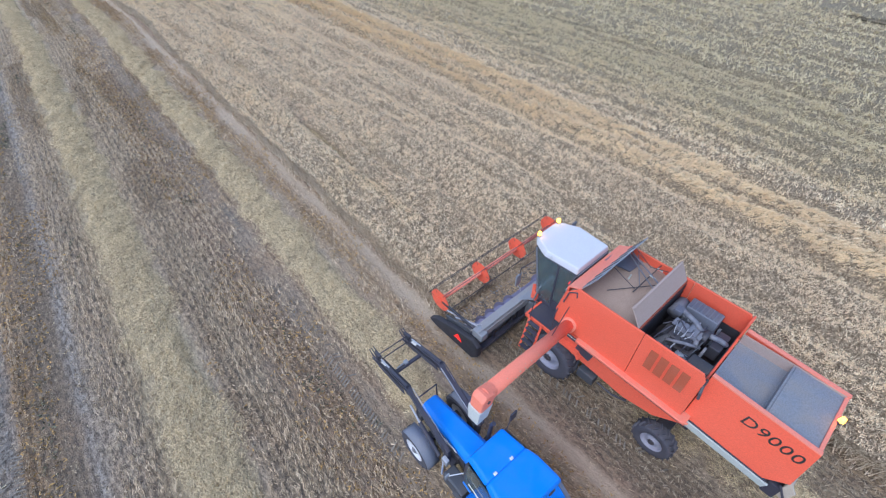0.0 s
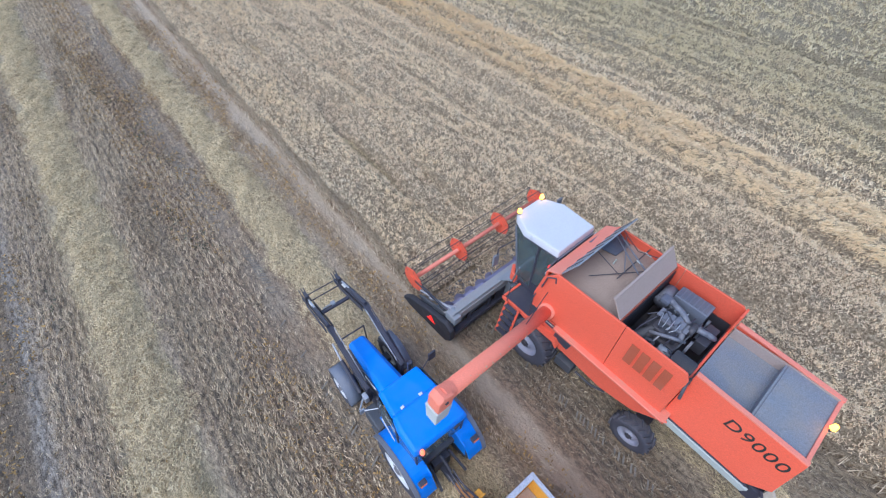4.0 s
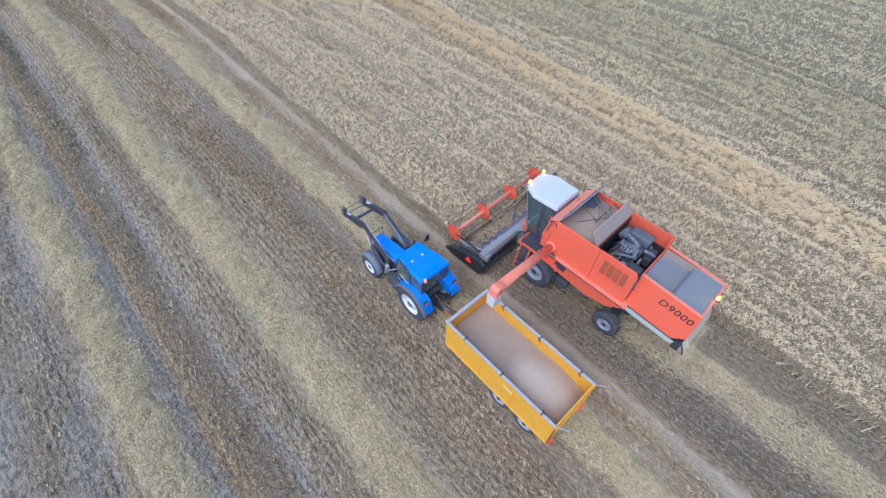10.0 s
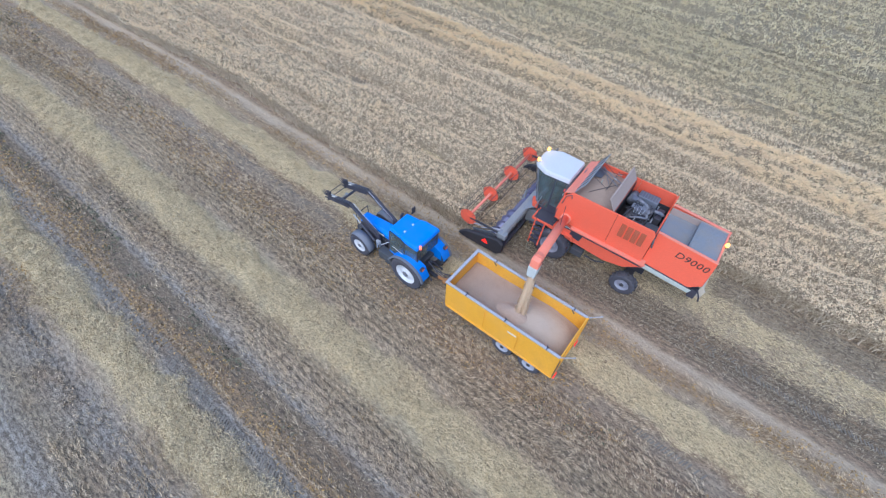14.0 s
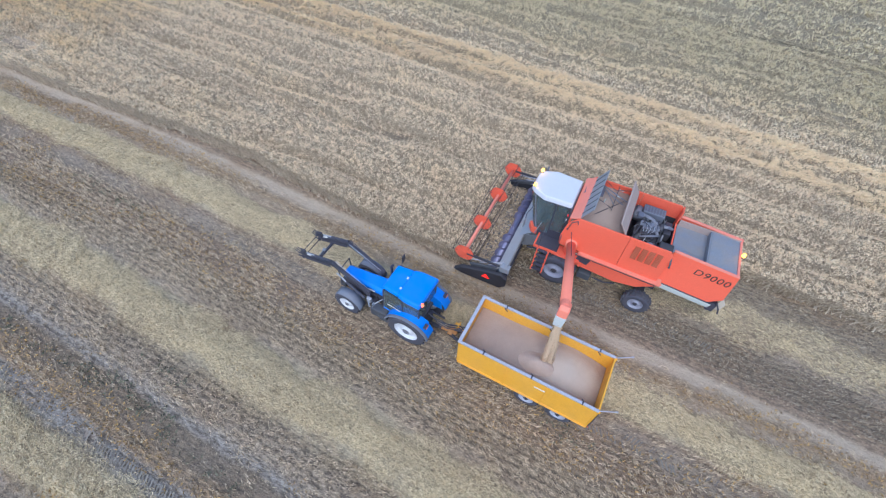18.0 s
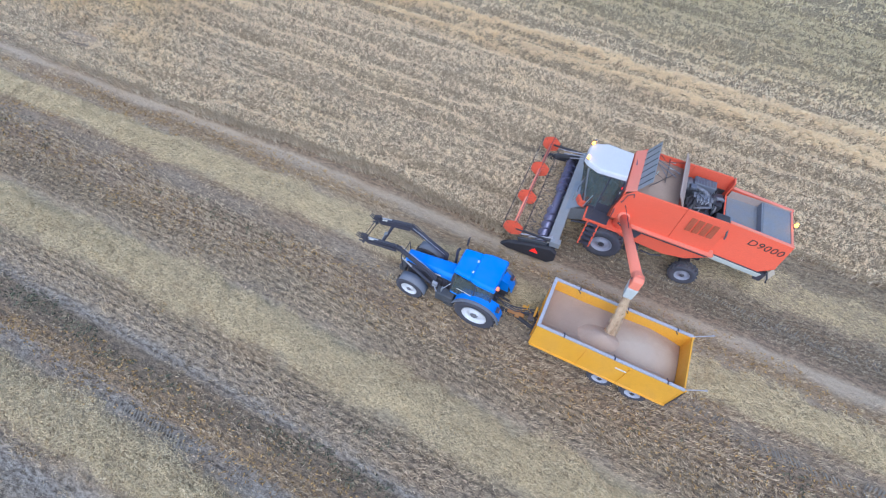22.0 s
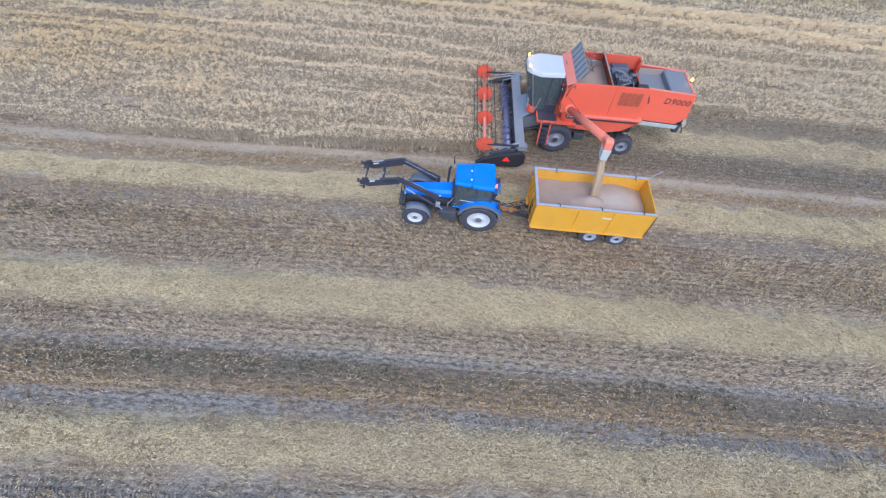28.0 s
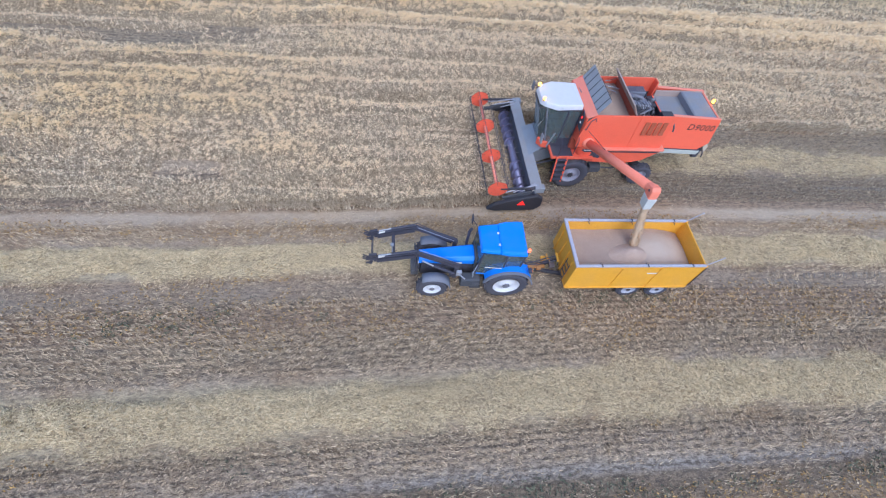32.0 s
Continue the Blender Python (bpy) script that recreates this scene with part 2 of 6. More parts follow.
def ground_material():
    """Stubble land: straw, wheel marks and bare soil run in bands along x."""
    k = Nodes("stubble_field")
    y = curved(k)
    wander = k.remap(k.noise(k.scaled(0.05, 0.25, 1), 1.0, 3.0), 0.0, 1.0, -0.3, 0.3)
    rag = k.remap(k.noise(k.scaled(0.8, 1.6, 1), 1.0, 5.0, 0.7), 0.0, 1.0, -0.22, 0.22)
    yy = k.math("ADD", k.math("ADD", y, wander), rag)
    dust, tan, trodden = (0.58, 0.455, 0.33), (0.50, 0.375, 0.25), (0.43, 0.33, 0.235)
    straw, brown, pale = (0.62, 0.495, 0.315), (0.41, 0.285, 0.185), (0.58, 0.45, 0.32)
    grey, weed, soil, olive, dark = (0.46, 0.405, 0.35), (0.47, 0.315, 0.175), (0.54, 0.415, 0.30), (0.43, 0.33, 0.215), (0.32, 0.235, 0.155)
    bands = ((-24.0, olive), (-23.3, straw), (-21.2, straw), (-20.5, grey), (-19.6, olive), (-18.3, grey), (-17.7, pale), (-17.3, straw), (-16.2, straw), (-15.7, grey), (-15.3, grey), (-15.1, weed),
             (-14.75, weed), (-14.5, dark), (-13.8, dark), (-13.5, grey), (-13.2, pale), (-12.6, pale), (-12.3, olive), (-11.9, straw), (-11.7, straw), (-10.2, straw), (-9.9, pale), (-9.4, olive), (-8.7, olive), (-8.1, brown),
             (-7.2, brown), (-6.9, trodden), (-6.3, trodden), (-6.0, brown), (-5.75, straw), (-4.5, straw), (-4.25, soil), (-3.95, tan), (-3.6, weed), (-3.4, tan), (-3.2, dust), (-2.75, dust), (-2.55, brown), (-2.2, brown), (-1.9, dark), (-0.9, dark), (-0.4, pale), (1.1, pale), (1.6, olive))
    lo, hi = -30.0, 4.0
    # the ramp holds at most 32 stops, so the land is split in two halves
    half = [b for b in bands if b[0] <= -11.7], [b for b in bands if b[0] >= -11.7]
    two = [k.ramp(k.remap(yy, lo, hi), [((v - lo) / (hi - lo), c) for v, c in hs]) for hs in half]
    band = k.mix(k.remap(yy, -11.71, -11.69), two[0], two[1])
    furrow = k.math("SINE", k.math("MULTIPLY", k.math("ADD", y, k.remap(k.noise(k.scaled(0.5, 0.5, 1), 1.0, 2.0), 0, 1, -0.06, 0.06)), 6.28318 / 0.25))
    rows = k.math("ADD", k.noise(k.scaled(3.4, 8.5, 1), 1.0, 5.0, 0.72), k.math("MULTIPLY", furrow, 0.02))
    fine = k.noise(k.scaled(0.75, 1, 1), 15.0, 6.0, 0.75)
    grit = k.noise(k.scaled(0.6, 1, 1), 42.0, 3.0, 0.7)
    patch = k.noise(k.scaled(0.35, 0.8, 1), 0.7, 5.0, 0.65)
    # straw covers the soil more fully on the swaths
    swath = k.remap(k.math("COSINE", k.math("MULTIPLY", k.math("ADD", yy, 5.1), 6.28318 / 5.85)), 0.2, 0.6, 1.0, 0.6)
    lane = k.remap(k.math("ABSOLUTE", k.math("ADD", yy, 3.4)), 0.7, 1.1, 0.6, 1.0)
    swath = k.math("MULTIPLY", swath, k.math("MULTIPLY", lane, k.remap(k.math("ABSOLUTE", k.math("ADD", yy, 2.97)), 0.2, 0.45, 0.3, 1.0)))
    swath = k.math("MULTIPLY", swath, k.remap(k.math("ABSOLUTE", k.math("ADD", yy, 6.6)), 0.25, 0.5, 0.7, 1.0))
    earth = k.mix(k.remap(grit, 0.4, 0.65), (0.085, 0.067, 0.053), (0.165, 0.122, 0.092))
    c = k.mix(k.remap(patch, 0.50, 0.70, 0.0, 0.6), band, (0.44, 0.275, 0.15))
    c = k.mix(k.remap(patch, 0.42, 0.25, 0.0, 0.3), c, (0.37, 0.325, 0.295))
    c = k.mix(k.math("MULTIPLY", swath, k.remap(rows, 0.40, 0.56, 0.85, 0.0)), c, earth)
    c = k.mix(k.math("MULTIPLY", swath, k.remap(fine, 0.36, 0.52, 0.75, 0.0)), c, earth)
    blot = k.noise(k.scaled(2.0, 4.6, 1), 1.0, 5.0, 0.7)
    c = k.mix(k.math("MULTIPLY", swath, k.remap(blot, 0.52, 0.66, 0.0, 0.5)), c, (0.125, 0.088, 0.066))
    c = k.mix(k.remap(grit, 0.57, 0.75, 0.0, 0.7), c, (0.66, 0.56, 0.42))
    h = k.math("ADD", k.math("MULTIPLY", rows, 0.7), fine)
    return k.done(c, 0.95, 0.0, h, 0.9, 0.09)


def strand_material(name, dark, mid, light, gold=None):
    """Straw, stubble or ears, each strand of its own shade."""
    k = Nodes(name).place()
    f = k.island()
    c = k.ramp(f, [(0.0, dark), (0.45, mid), (1.0, light)])
    patch = k.noise(k.scaled(0.10, 0.42, 0.1), 1.0, 4.0, 0.6)
    mottle = k.noise(k.scaled(1.1, 2.2, 1.0), 1.0, 4.0, 0.65)
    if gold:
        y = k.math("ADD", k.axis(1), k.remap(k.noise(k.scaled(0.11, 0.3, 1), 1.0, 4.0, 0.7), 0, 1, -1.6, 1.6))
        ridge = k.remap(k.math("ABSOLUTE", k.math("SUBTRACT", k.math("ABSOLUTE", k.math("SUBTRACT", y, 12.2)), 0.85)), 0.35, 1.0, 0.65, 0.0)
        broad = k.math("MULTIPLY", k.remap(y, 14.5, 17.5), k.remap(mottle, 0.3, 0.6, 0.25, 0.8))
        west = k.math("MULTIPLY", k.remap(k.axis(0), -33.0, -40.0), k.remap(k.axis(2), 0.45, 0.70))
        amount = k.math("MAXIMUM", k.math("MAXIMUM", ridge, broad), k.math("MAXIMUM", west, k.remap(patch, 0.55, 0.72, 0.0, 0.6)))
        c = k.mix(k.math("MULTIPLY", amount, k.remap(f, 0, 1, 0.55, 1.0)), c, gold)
        # olive mix past y 14 paints the lens vignette's tint into the ears
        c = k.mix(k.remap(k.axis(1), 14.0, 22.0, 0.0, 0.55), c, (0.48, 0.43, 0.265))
    c = k.mix(k.remap(patch, 0.5, 0.3, 0.0, 0.30), c, dark)
    c = k.mix(k.remap(mottle, 0.50, 0.32, 0.0, 0.40), c, dark)
    return k.done(c, 0.85)


GROUND = ground_material()
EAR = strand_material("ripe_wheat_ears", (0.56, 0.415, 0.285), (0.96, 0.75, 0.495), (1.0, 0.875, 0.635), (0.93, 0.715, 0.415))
STRAW = strand_material("cut_straw", (0.47, 0.365, 0.22), (0.745, 0.592, 0.362), (0.885, 0.735, 0.47))
STUB = strand_material("stubble_stalks", (0.26, 0.19, 0.125), (0.57, 0.425, 0.275), (0.83, 0.665, 0.455))
WEED = strand_material("withered_weeds", (0.21, 0.13, 0.055), (0.48, 0.29, 0.10), (0.72, 0.45, 0.155))
GREEN = strand_material("dull_green_weeds", (0.06, 0.064, 0.043), (0.125, 0.132, 0.082), (0.25, 0.245, 0.15))
STUB_DARK = strand_material("fresh_stubble_stalks", (0.20, 0.155, 0.105), (0.40, 0.315, 0.22), (0.64, 0.53, 0.38))
TRACK = strand_material("pressed_soil", (0.20, 0.172, 0.142), (0.26, 0.225, 0.185), (0.32, 0.28, 0.23))
STALK = strand_material("standing_stalks", (0.36, 0.28, 0.20), (0.64, 0.52, 0.38), (0.88, 0.745, 0.56))


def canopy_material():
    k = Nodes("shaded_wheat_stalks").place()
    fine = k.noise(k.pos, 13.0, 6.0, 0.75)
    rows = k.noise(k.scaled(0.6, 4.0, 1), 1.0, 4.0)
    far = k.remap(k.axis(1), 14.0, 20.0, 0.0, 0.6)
    # dark stalk tones hold the shade between the ears as colour
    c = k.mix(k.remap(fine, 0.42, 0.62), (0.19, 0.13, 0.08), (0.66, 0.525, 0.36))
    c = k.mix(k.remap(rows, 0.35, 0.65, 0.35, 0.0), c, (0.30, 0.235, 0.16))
    # far tone painted darker, matching the vignette tint of the ears
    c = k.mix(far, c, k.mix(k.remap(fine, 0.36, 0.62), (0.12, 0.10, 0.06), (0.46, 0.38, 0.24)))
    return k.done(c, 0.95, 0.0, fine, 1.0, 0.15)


CANOPY = canopy_material()


# ---------------------------------------------------------------- shapes
def thing(name, label, category, group="", kind="", at=(0, 0, 0), turn=0.0):
    ob = new(name)
    ob.matrix_basis = pose(*at, 0, 0, turn)
    return tagged(ob, label, category, group, kind)


def part(name, bm, material, parent, label="", smooth=False):
    me = bpy.data.meshes.new(name)
    if isinstance(bm, bpy.types.Mesh):
        me = bm
    else:
        bmesh.ops.recalc_face_normals(bm, faces=bm.faces)
        for f in bm.faces:
            f.smooth = smooth
        bm.to_mesh(me)
        bm.free()
        me.materials.append(material)
    ob = new(name, me)
    ob.parent = parent
    return tagged(ob, label)


def join(*bms):
    out = bmesh.new()
    for b in bms:
        me = bpy.data.meshes.new("piece")
        b.to_mesh(me)
        b.free()
        out.from_mesh(me)
        bpy.data.meshes.remove(me)
    return out


def bevel(bm, w, seg=2):
    if w:
        bmesh.ops.bevel(bm, geom=[e for e in bm.edges if e.is_manifold and e.calc_face_angle(0) > 0.5], offset=w, segments=seg, affect="EDGES", profile=0.6)
    return bm


def box(x0, x1, y0, y1, z0, z1, w=0.015):
    bm = bmesh.new()
    bmesh.ops.create_cube(bm, size=1, matrix=Matrix.Translation(((x0 + x1) / 2, (y0 + y1) / 2, (z0 + z1) / 2)) @ Matrix.Diagonal((x1 - x0, y1 - y0, z1 - z0, 1)))
    return bevel(bm, w)


def slab(pts, a, b, axis="y", w=0.015, b_pts=None):
    """A polygon carried from a to b along an axis; b_pts is its outline at the far end where that differs."""
    place = {"y": lambda p, v: (p[0], v, p[1]), "z": lambda p, v: (p[0], p[1], v), "x": lambda p, v: (v, p[0], p[1])}[axis]
    bm = bmesh.new()
    lo = [bm.verts.new(place(p, a)) for p in pts]
    hi = [bm.verts.new(place(p, b)) for p in (b_pts or pts)]
    n = len(pts)
    bm.faces.new(lo)
    bm.faces.new(hi[::-1])
    for k in range(n):
        bm.faces.new((lo[k], hi[k], hi[(k + 1) % n], lo[(k + 1) % n]))
    bmesh.ops.recalc_face_normals(bm, faces=bm.faces)
    return bevel(bm, w)


def rod(p, q, r, seg=10, r2=None):
    p, q = Vector(p), Vector(q)
    bm = bmesh.new()
    m = Matrix.Translation((p + q) / 2) @ (q - p).to_track_quat("Z", "Y").to_matrix().to_4x4()
    bmesh.ops.create_cone(bm, cap_ends=True, segments=seg, radius1=r, radius2=r if r2 is None else r2, depth=(q - p).length, matrix=m)
    return bm


def path(pts, r, seg=8):
    """A bent tube through the points."""
    out = [rod(a, b, r, seg) for a, b in zip(pts, pts[1:])]
    for p in pts[1:-1]:
        bm = bmesh.new()
        bmesh.ops.create_icosphere(bm, subdivisions=2, radius=r * 1.02, matrix=Matrix.Translation(p))
        out.append(bm)
    return join(*out)


def beam(p, q, wide, deep, w=0.008):
    """A square bar from p to q, wide along y."""
    p, q = Vector(p), Vector(q)
    d = (q - p).normalized()
    side = Vector((0, 1, 0)) if abs(d.y) < 0.9 else Vector((1, 0, 0))
    up = d.cross(side).normalized()
    side = up.cross(d)
    bm = bmesh.new()
    c = [[bm.verts.new(e + side * (s * wide / 2) + up * (u * deep / 2)) for s, u in ((-1, -1), (1, -1), (1, 1), (-1, 1))] for e in (p, q)]
    bm.faces.new(c[0])
    bm.faces.new(c[1][::-1])
    for k in range(4):
        bm.faces.new((c[0][k], c[1][k], c[1][(k + 1) % 4], c[0][(k + 1) % 4]))
    bmesh.ops.recalc_face_normals(bm, faces=bm.faces)
    return bevel(bm, w)


def plate(a, b, c, d, thick, w=0.006):
    """A sheet over four corners."""
    a, b, c, d = (Vector(v) for v in (a, b, c, d))
    n = (b - a).cross(d - a).normalized() * thick / 2
    bm = bmesh.new()
    lo = [bm.verts.new(v - n) for v in (a, b, c, d)]
    hi = [bm.verts.new(v + n) for v in (a, b, c, d)]
    bm.faces.new(lo[::-1])
    bm.faces.new(hi)
    for k in range(4):
        bm.faces.new((lo[k], lo[(k + 1) % 4], hi[(k + 1) % 4], hi[k]))
    return bevel(bm, w, 1)


def lathe(profile, seg=36):
    """Rings (radius, y) turned about the y axis, open where the first and last radius are not zero."""
    bm = bmesh.new()
    rings = [[bm.verts.new((r * math.cos(6.28318 * k / seg), y, r * math.sin(6.28318 * k / seg))) for k in range(seg)] for r, y in profile]
    for a, b in zip(rings, rings[1:]):
        for k in range(seg):
            bm.faces.new((a[k], a[(k + 1) % seg], b[(k + 1) % seg], b[k]))
    return bm


def tyre(r, wide, rim, lug_high=0.035):
    h = wide / 2
    return lathe([(rim, -h * 0.8), (rim + 0.05, -h * 0.95), (r * 0.86, -h), (r - 0.05, -h * 0.92), (r - lug_high, -h * 0.7), (r - lug_high, h * 0.7), (r - 0.05, h * 0.92),
                (r * 0.86, h), (rim + 0.05, h * 0.95), (rim, h * 0.8), (rim, -h * 0.8)])

@functools.lru_cache(None)
def lug_mesh(deep, wide, thick):
    """One tread lug, narrower at its top, shared by all the lugs of like tyres."""
    bm = bmesh.new()
    bmesh.ops.create_cube(bm, size=1, matrix=Matrix.Diagonal((deep, wide, thick, 1)))
    for v in bm.verts:
        if v.co.x > 0:
            v.co.z *= 0.7
            v.co.y *= 0.94
    me = bpy.data.meshes.new("lug")
    bm.to_mesh(me)
    bm.free()
    me.materials.append(RUBBER)
    return me


def wheel(parent, at, r, wide, rim, lugs, side, paint_rim, dish=0.08):
    """A tyre with its rim and hub, to be keyed; side is -1 or 1, the way its face looks."""
    h = wide / 2
    ob = part("wheel", tyre(r, wide, rim), RUBBER, parent, "dusty lugged farm tyre", True)
    ob.matrix_basis = pose(*at)
    lug = lug_mesh(0.065, round(h * 1.02, 4), round(0.055 * r / 0.8, 4))
    for k in range(lugs):
        for s in (-1, 1):
            a = 6.28318 * (k + (0.5 if s > 0 else 0)) / lugs
            part("lug", lug, None, ob).matrix_basis = Matrix.Rotation(-a, 4, "Y") @ Matrix.Translation((r - 0.02, s * h * 0.46, 0)) @ Matrix.Rotation(radians(32 * s), 4, "X")
    f = [(rim + 0.012, side * h * 0.9), (rim - 0.01, side * h * 0.93), (rim - 0.03, side * h * 0.75), (rim - 0.05, side * (h * 0.9 - dish)), (rim * 0.42, side * (h * 0.9 - dish * 0.5)),
         (rim * 0.40, side * (h * 0.9 - dish * 0.2)), (0.001, side * (h * 0.9 - dish * 0.2))]
    b = [(rim + 0.01, -side * h * 0.85), (rim - 0.03, -side * h * 0.6), (0.001, -side * h * 0.55)]
    part("rim", join(lathe(f), lathe(b, 24)), paint_rim, ob, "painted steel rim", True)
    hub = [rod((0, side * (h * 0.9 - dish * 0.3), 0), (0, side * (h * 0.9 + 0.03), 0), rim * 0.2, 14), rod((0, side * (h * 0.9 - dish * 0.3), 0), (0, side * (h * 0.9 - dish * 0.12), 0), rim * 0.27, 18)]
    for k in range(8):
        a = 6.28318 * k / 8
        hub.append(rod((rim * 0.3 * math.cos(a), side * (h * 0.88 - dish * 0.2), rim * 0.3 * math.sin(a)), (rim * 0.3 * math.cos(a), side * (h * 0.9), rim * 0.3 * math.sin(a)), 0.016, 6))
    part("hub", join(*hub), GREY_DARK if paint_rim is RIM else DARK, ob, "hub with wheel nuts")
    return ob


# ---------------------------------------------------------------- noise for the field
def lattice(x, y, seed):
    """Smooth value noise from 0 to 1 over arrays."""
    rng = np.random.default_rng(seed)
    t = rng.random((256, 256))
    xi, yi = np.floor(x).astype(int), np.floor(y).astype(int)
    u, v = x - xi, y - yi
    u, v = u * u * (3 - 2 * u), v * v * (3 - 2 * v)
    g = lambda a, b: t[a % 256, b % 256]
    return (g(xi, yi) * (1 - u) + g(xi + 1, yi) * u) * (1 - v) + (g(xi, yi + 1) * (1 - u) + g(xi + 1, yi + 1) * u) * v


def bend(x):
    """The passes curve away a little towards the far west."""
    q = np.minimum(np.asarray(x, float) + 20, 0) ** 2 / 324
    return -1.1 * q / (1 + q)


def crop_edge(x):
    """Where the standing crop ends towards the cut land."""
    x = np.asarray(x, float)
    return -2.40 + 0.55 * np.exp(-((x + 20) / 6.0) ** 2) + bend(x) + 0.20 * (lattice(x * 0.9, 0 * x, 33) - 0.5)


def furrows(x, y):
    return 0.7 * lattice(x * 0.035, y * 1.05, 3) + 0.3 * lattice(x * 0.22, y * 1.5, 9)


def drills(x, y):
    """Long narrow ridges and gaps that run along the drilled rows."""
    return 0.75 * lattice(x * 0.09, y * 2.3, 12) + 0.25 * lattice(x * 0.7, y * 3.5, 13)


def crop_height(x, y):
    """Height of the standing wheat: ridges, clumps and hollows along x, lodged strips lower."""
    ridge = furrows(x, y)
    h = 0.47 + 0.30 * ridge + 0.14 * lattice(x * 0.9, y * 2.1, 4) + 0.08 * lattice(x * 2.4, y * 3.3, 6) - 0.22 * np.clip((0.38 - ridge) / 0.16, 0, 1)
    h = h + 0.20 * (drills(x, y) - 0.5)
    hollow = lattice(x * 0.22 + 9, y * 1.5, 5)
    h = h - 0.34 * np.clip((hollow - 0.62) / 0.2, 0, 1)
    h = h - 0.22 * np.exp(-((y - 10.4) / 0.4) ** 2) + 0.20 * np.exp(-((np.abs(y - 12.2) - 0.85) / 0.5) ** 2) - 0.16 * np.exp(-((y - 14.2) / 0.35) ** 2)
    west = np.clip((-35 - x) / 5, 0, 1)
    return h + west * (0.52 * np.clip((lattice(x * 0.05, y * 0.85, 7) - 0.42) / 0.14, 0, 1) - 0.36)


def raw_mesh(name, verts, faces, material, smooth=False):
    """A mesh from arrays; faces all have the same number of corners."""
    me = bpy.data.meshes.new(name)
    n, k = faces.shape
    me.vertices.add(len(verts))
    me.vertices.foreach_set("co", np.ascontiguousarray(verts, dtype=np.float32).ravel())
    me.loops.add(n * k)
    me.loops.foreach_set("vertex_index", np.ascontiguousarray(faces, dtype=np.int32).ravel())
    me.polygons.add(n)
    me.polygons.foreach_set("loop_start", np.arange(0, n * k, k, dtype=np.int32))
    me.polygons.foreach_set("loop_total", np.full(n, k, dtype=np.int32))
    me.polygons.foreach_set("use_smooth", np.full(n, smooth))
    me.update(calc_edges=True)
    me.materials.append(material)
    return me


def sheet(x0, x1, y0, y1, step, height):
    nx, ny = max(2, int((x1 - x0) / step) + 1), max(2, int((y1 - y0) / step) + 1)
    X, Y = np.meshgrid(np.linspace(x0, x1, nx), np.linspace(y0, y1, ny))
    v = np.stack([X, Y, height(X, Y)], -1).reshape(-1, 3)
    i = (np.arange(ny - 1)[:, None] * nx + np.arange(nx - 1)[None]).ravel()
    return v, np.stack([i, i + 1, i + nx + 1, i + nx], 1)


def strands(rng, p, d, length, wide):
    """A narrow pointed blade for each point p along its direction d."""
    n = len(p)
    side = np.cross(d, rng.normal(size=(n, 3)))
    side /= np.linalg.norm(side, axis=1)[:, None] + 1e-9
    L, w = np.broadcast_to(length, n)[:, None], np.broadcast_to(wide, n)[:, None]
    a, b = p - d * L * 0.5, p + d * L * 0.5
    v = np.stack([a - side * w * 0.5, b, a + side * w * 0.5], 1).reshape(-1, 3)
    return v, np.arange(3 * n).reshape(n, 3)


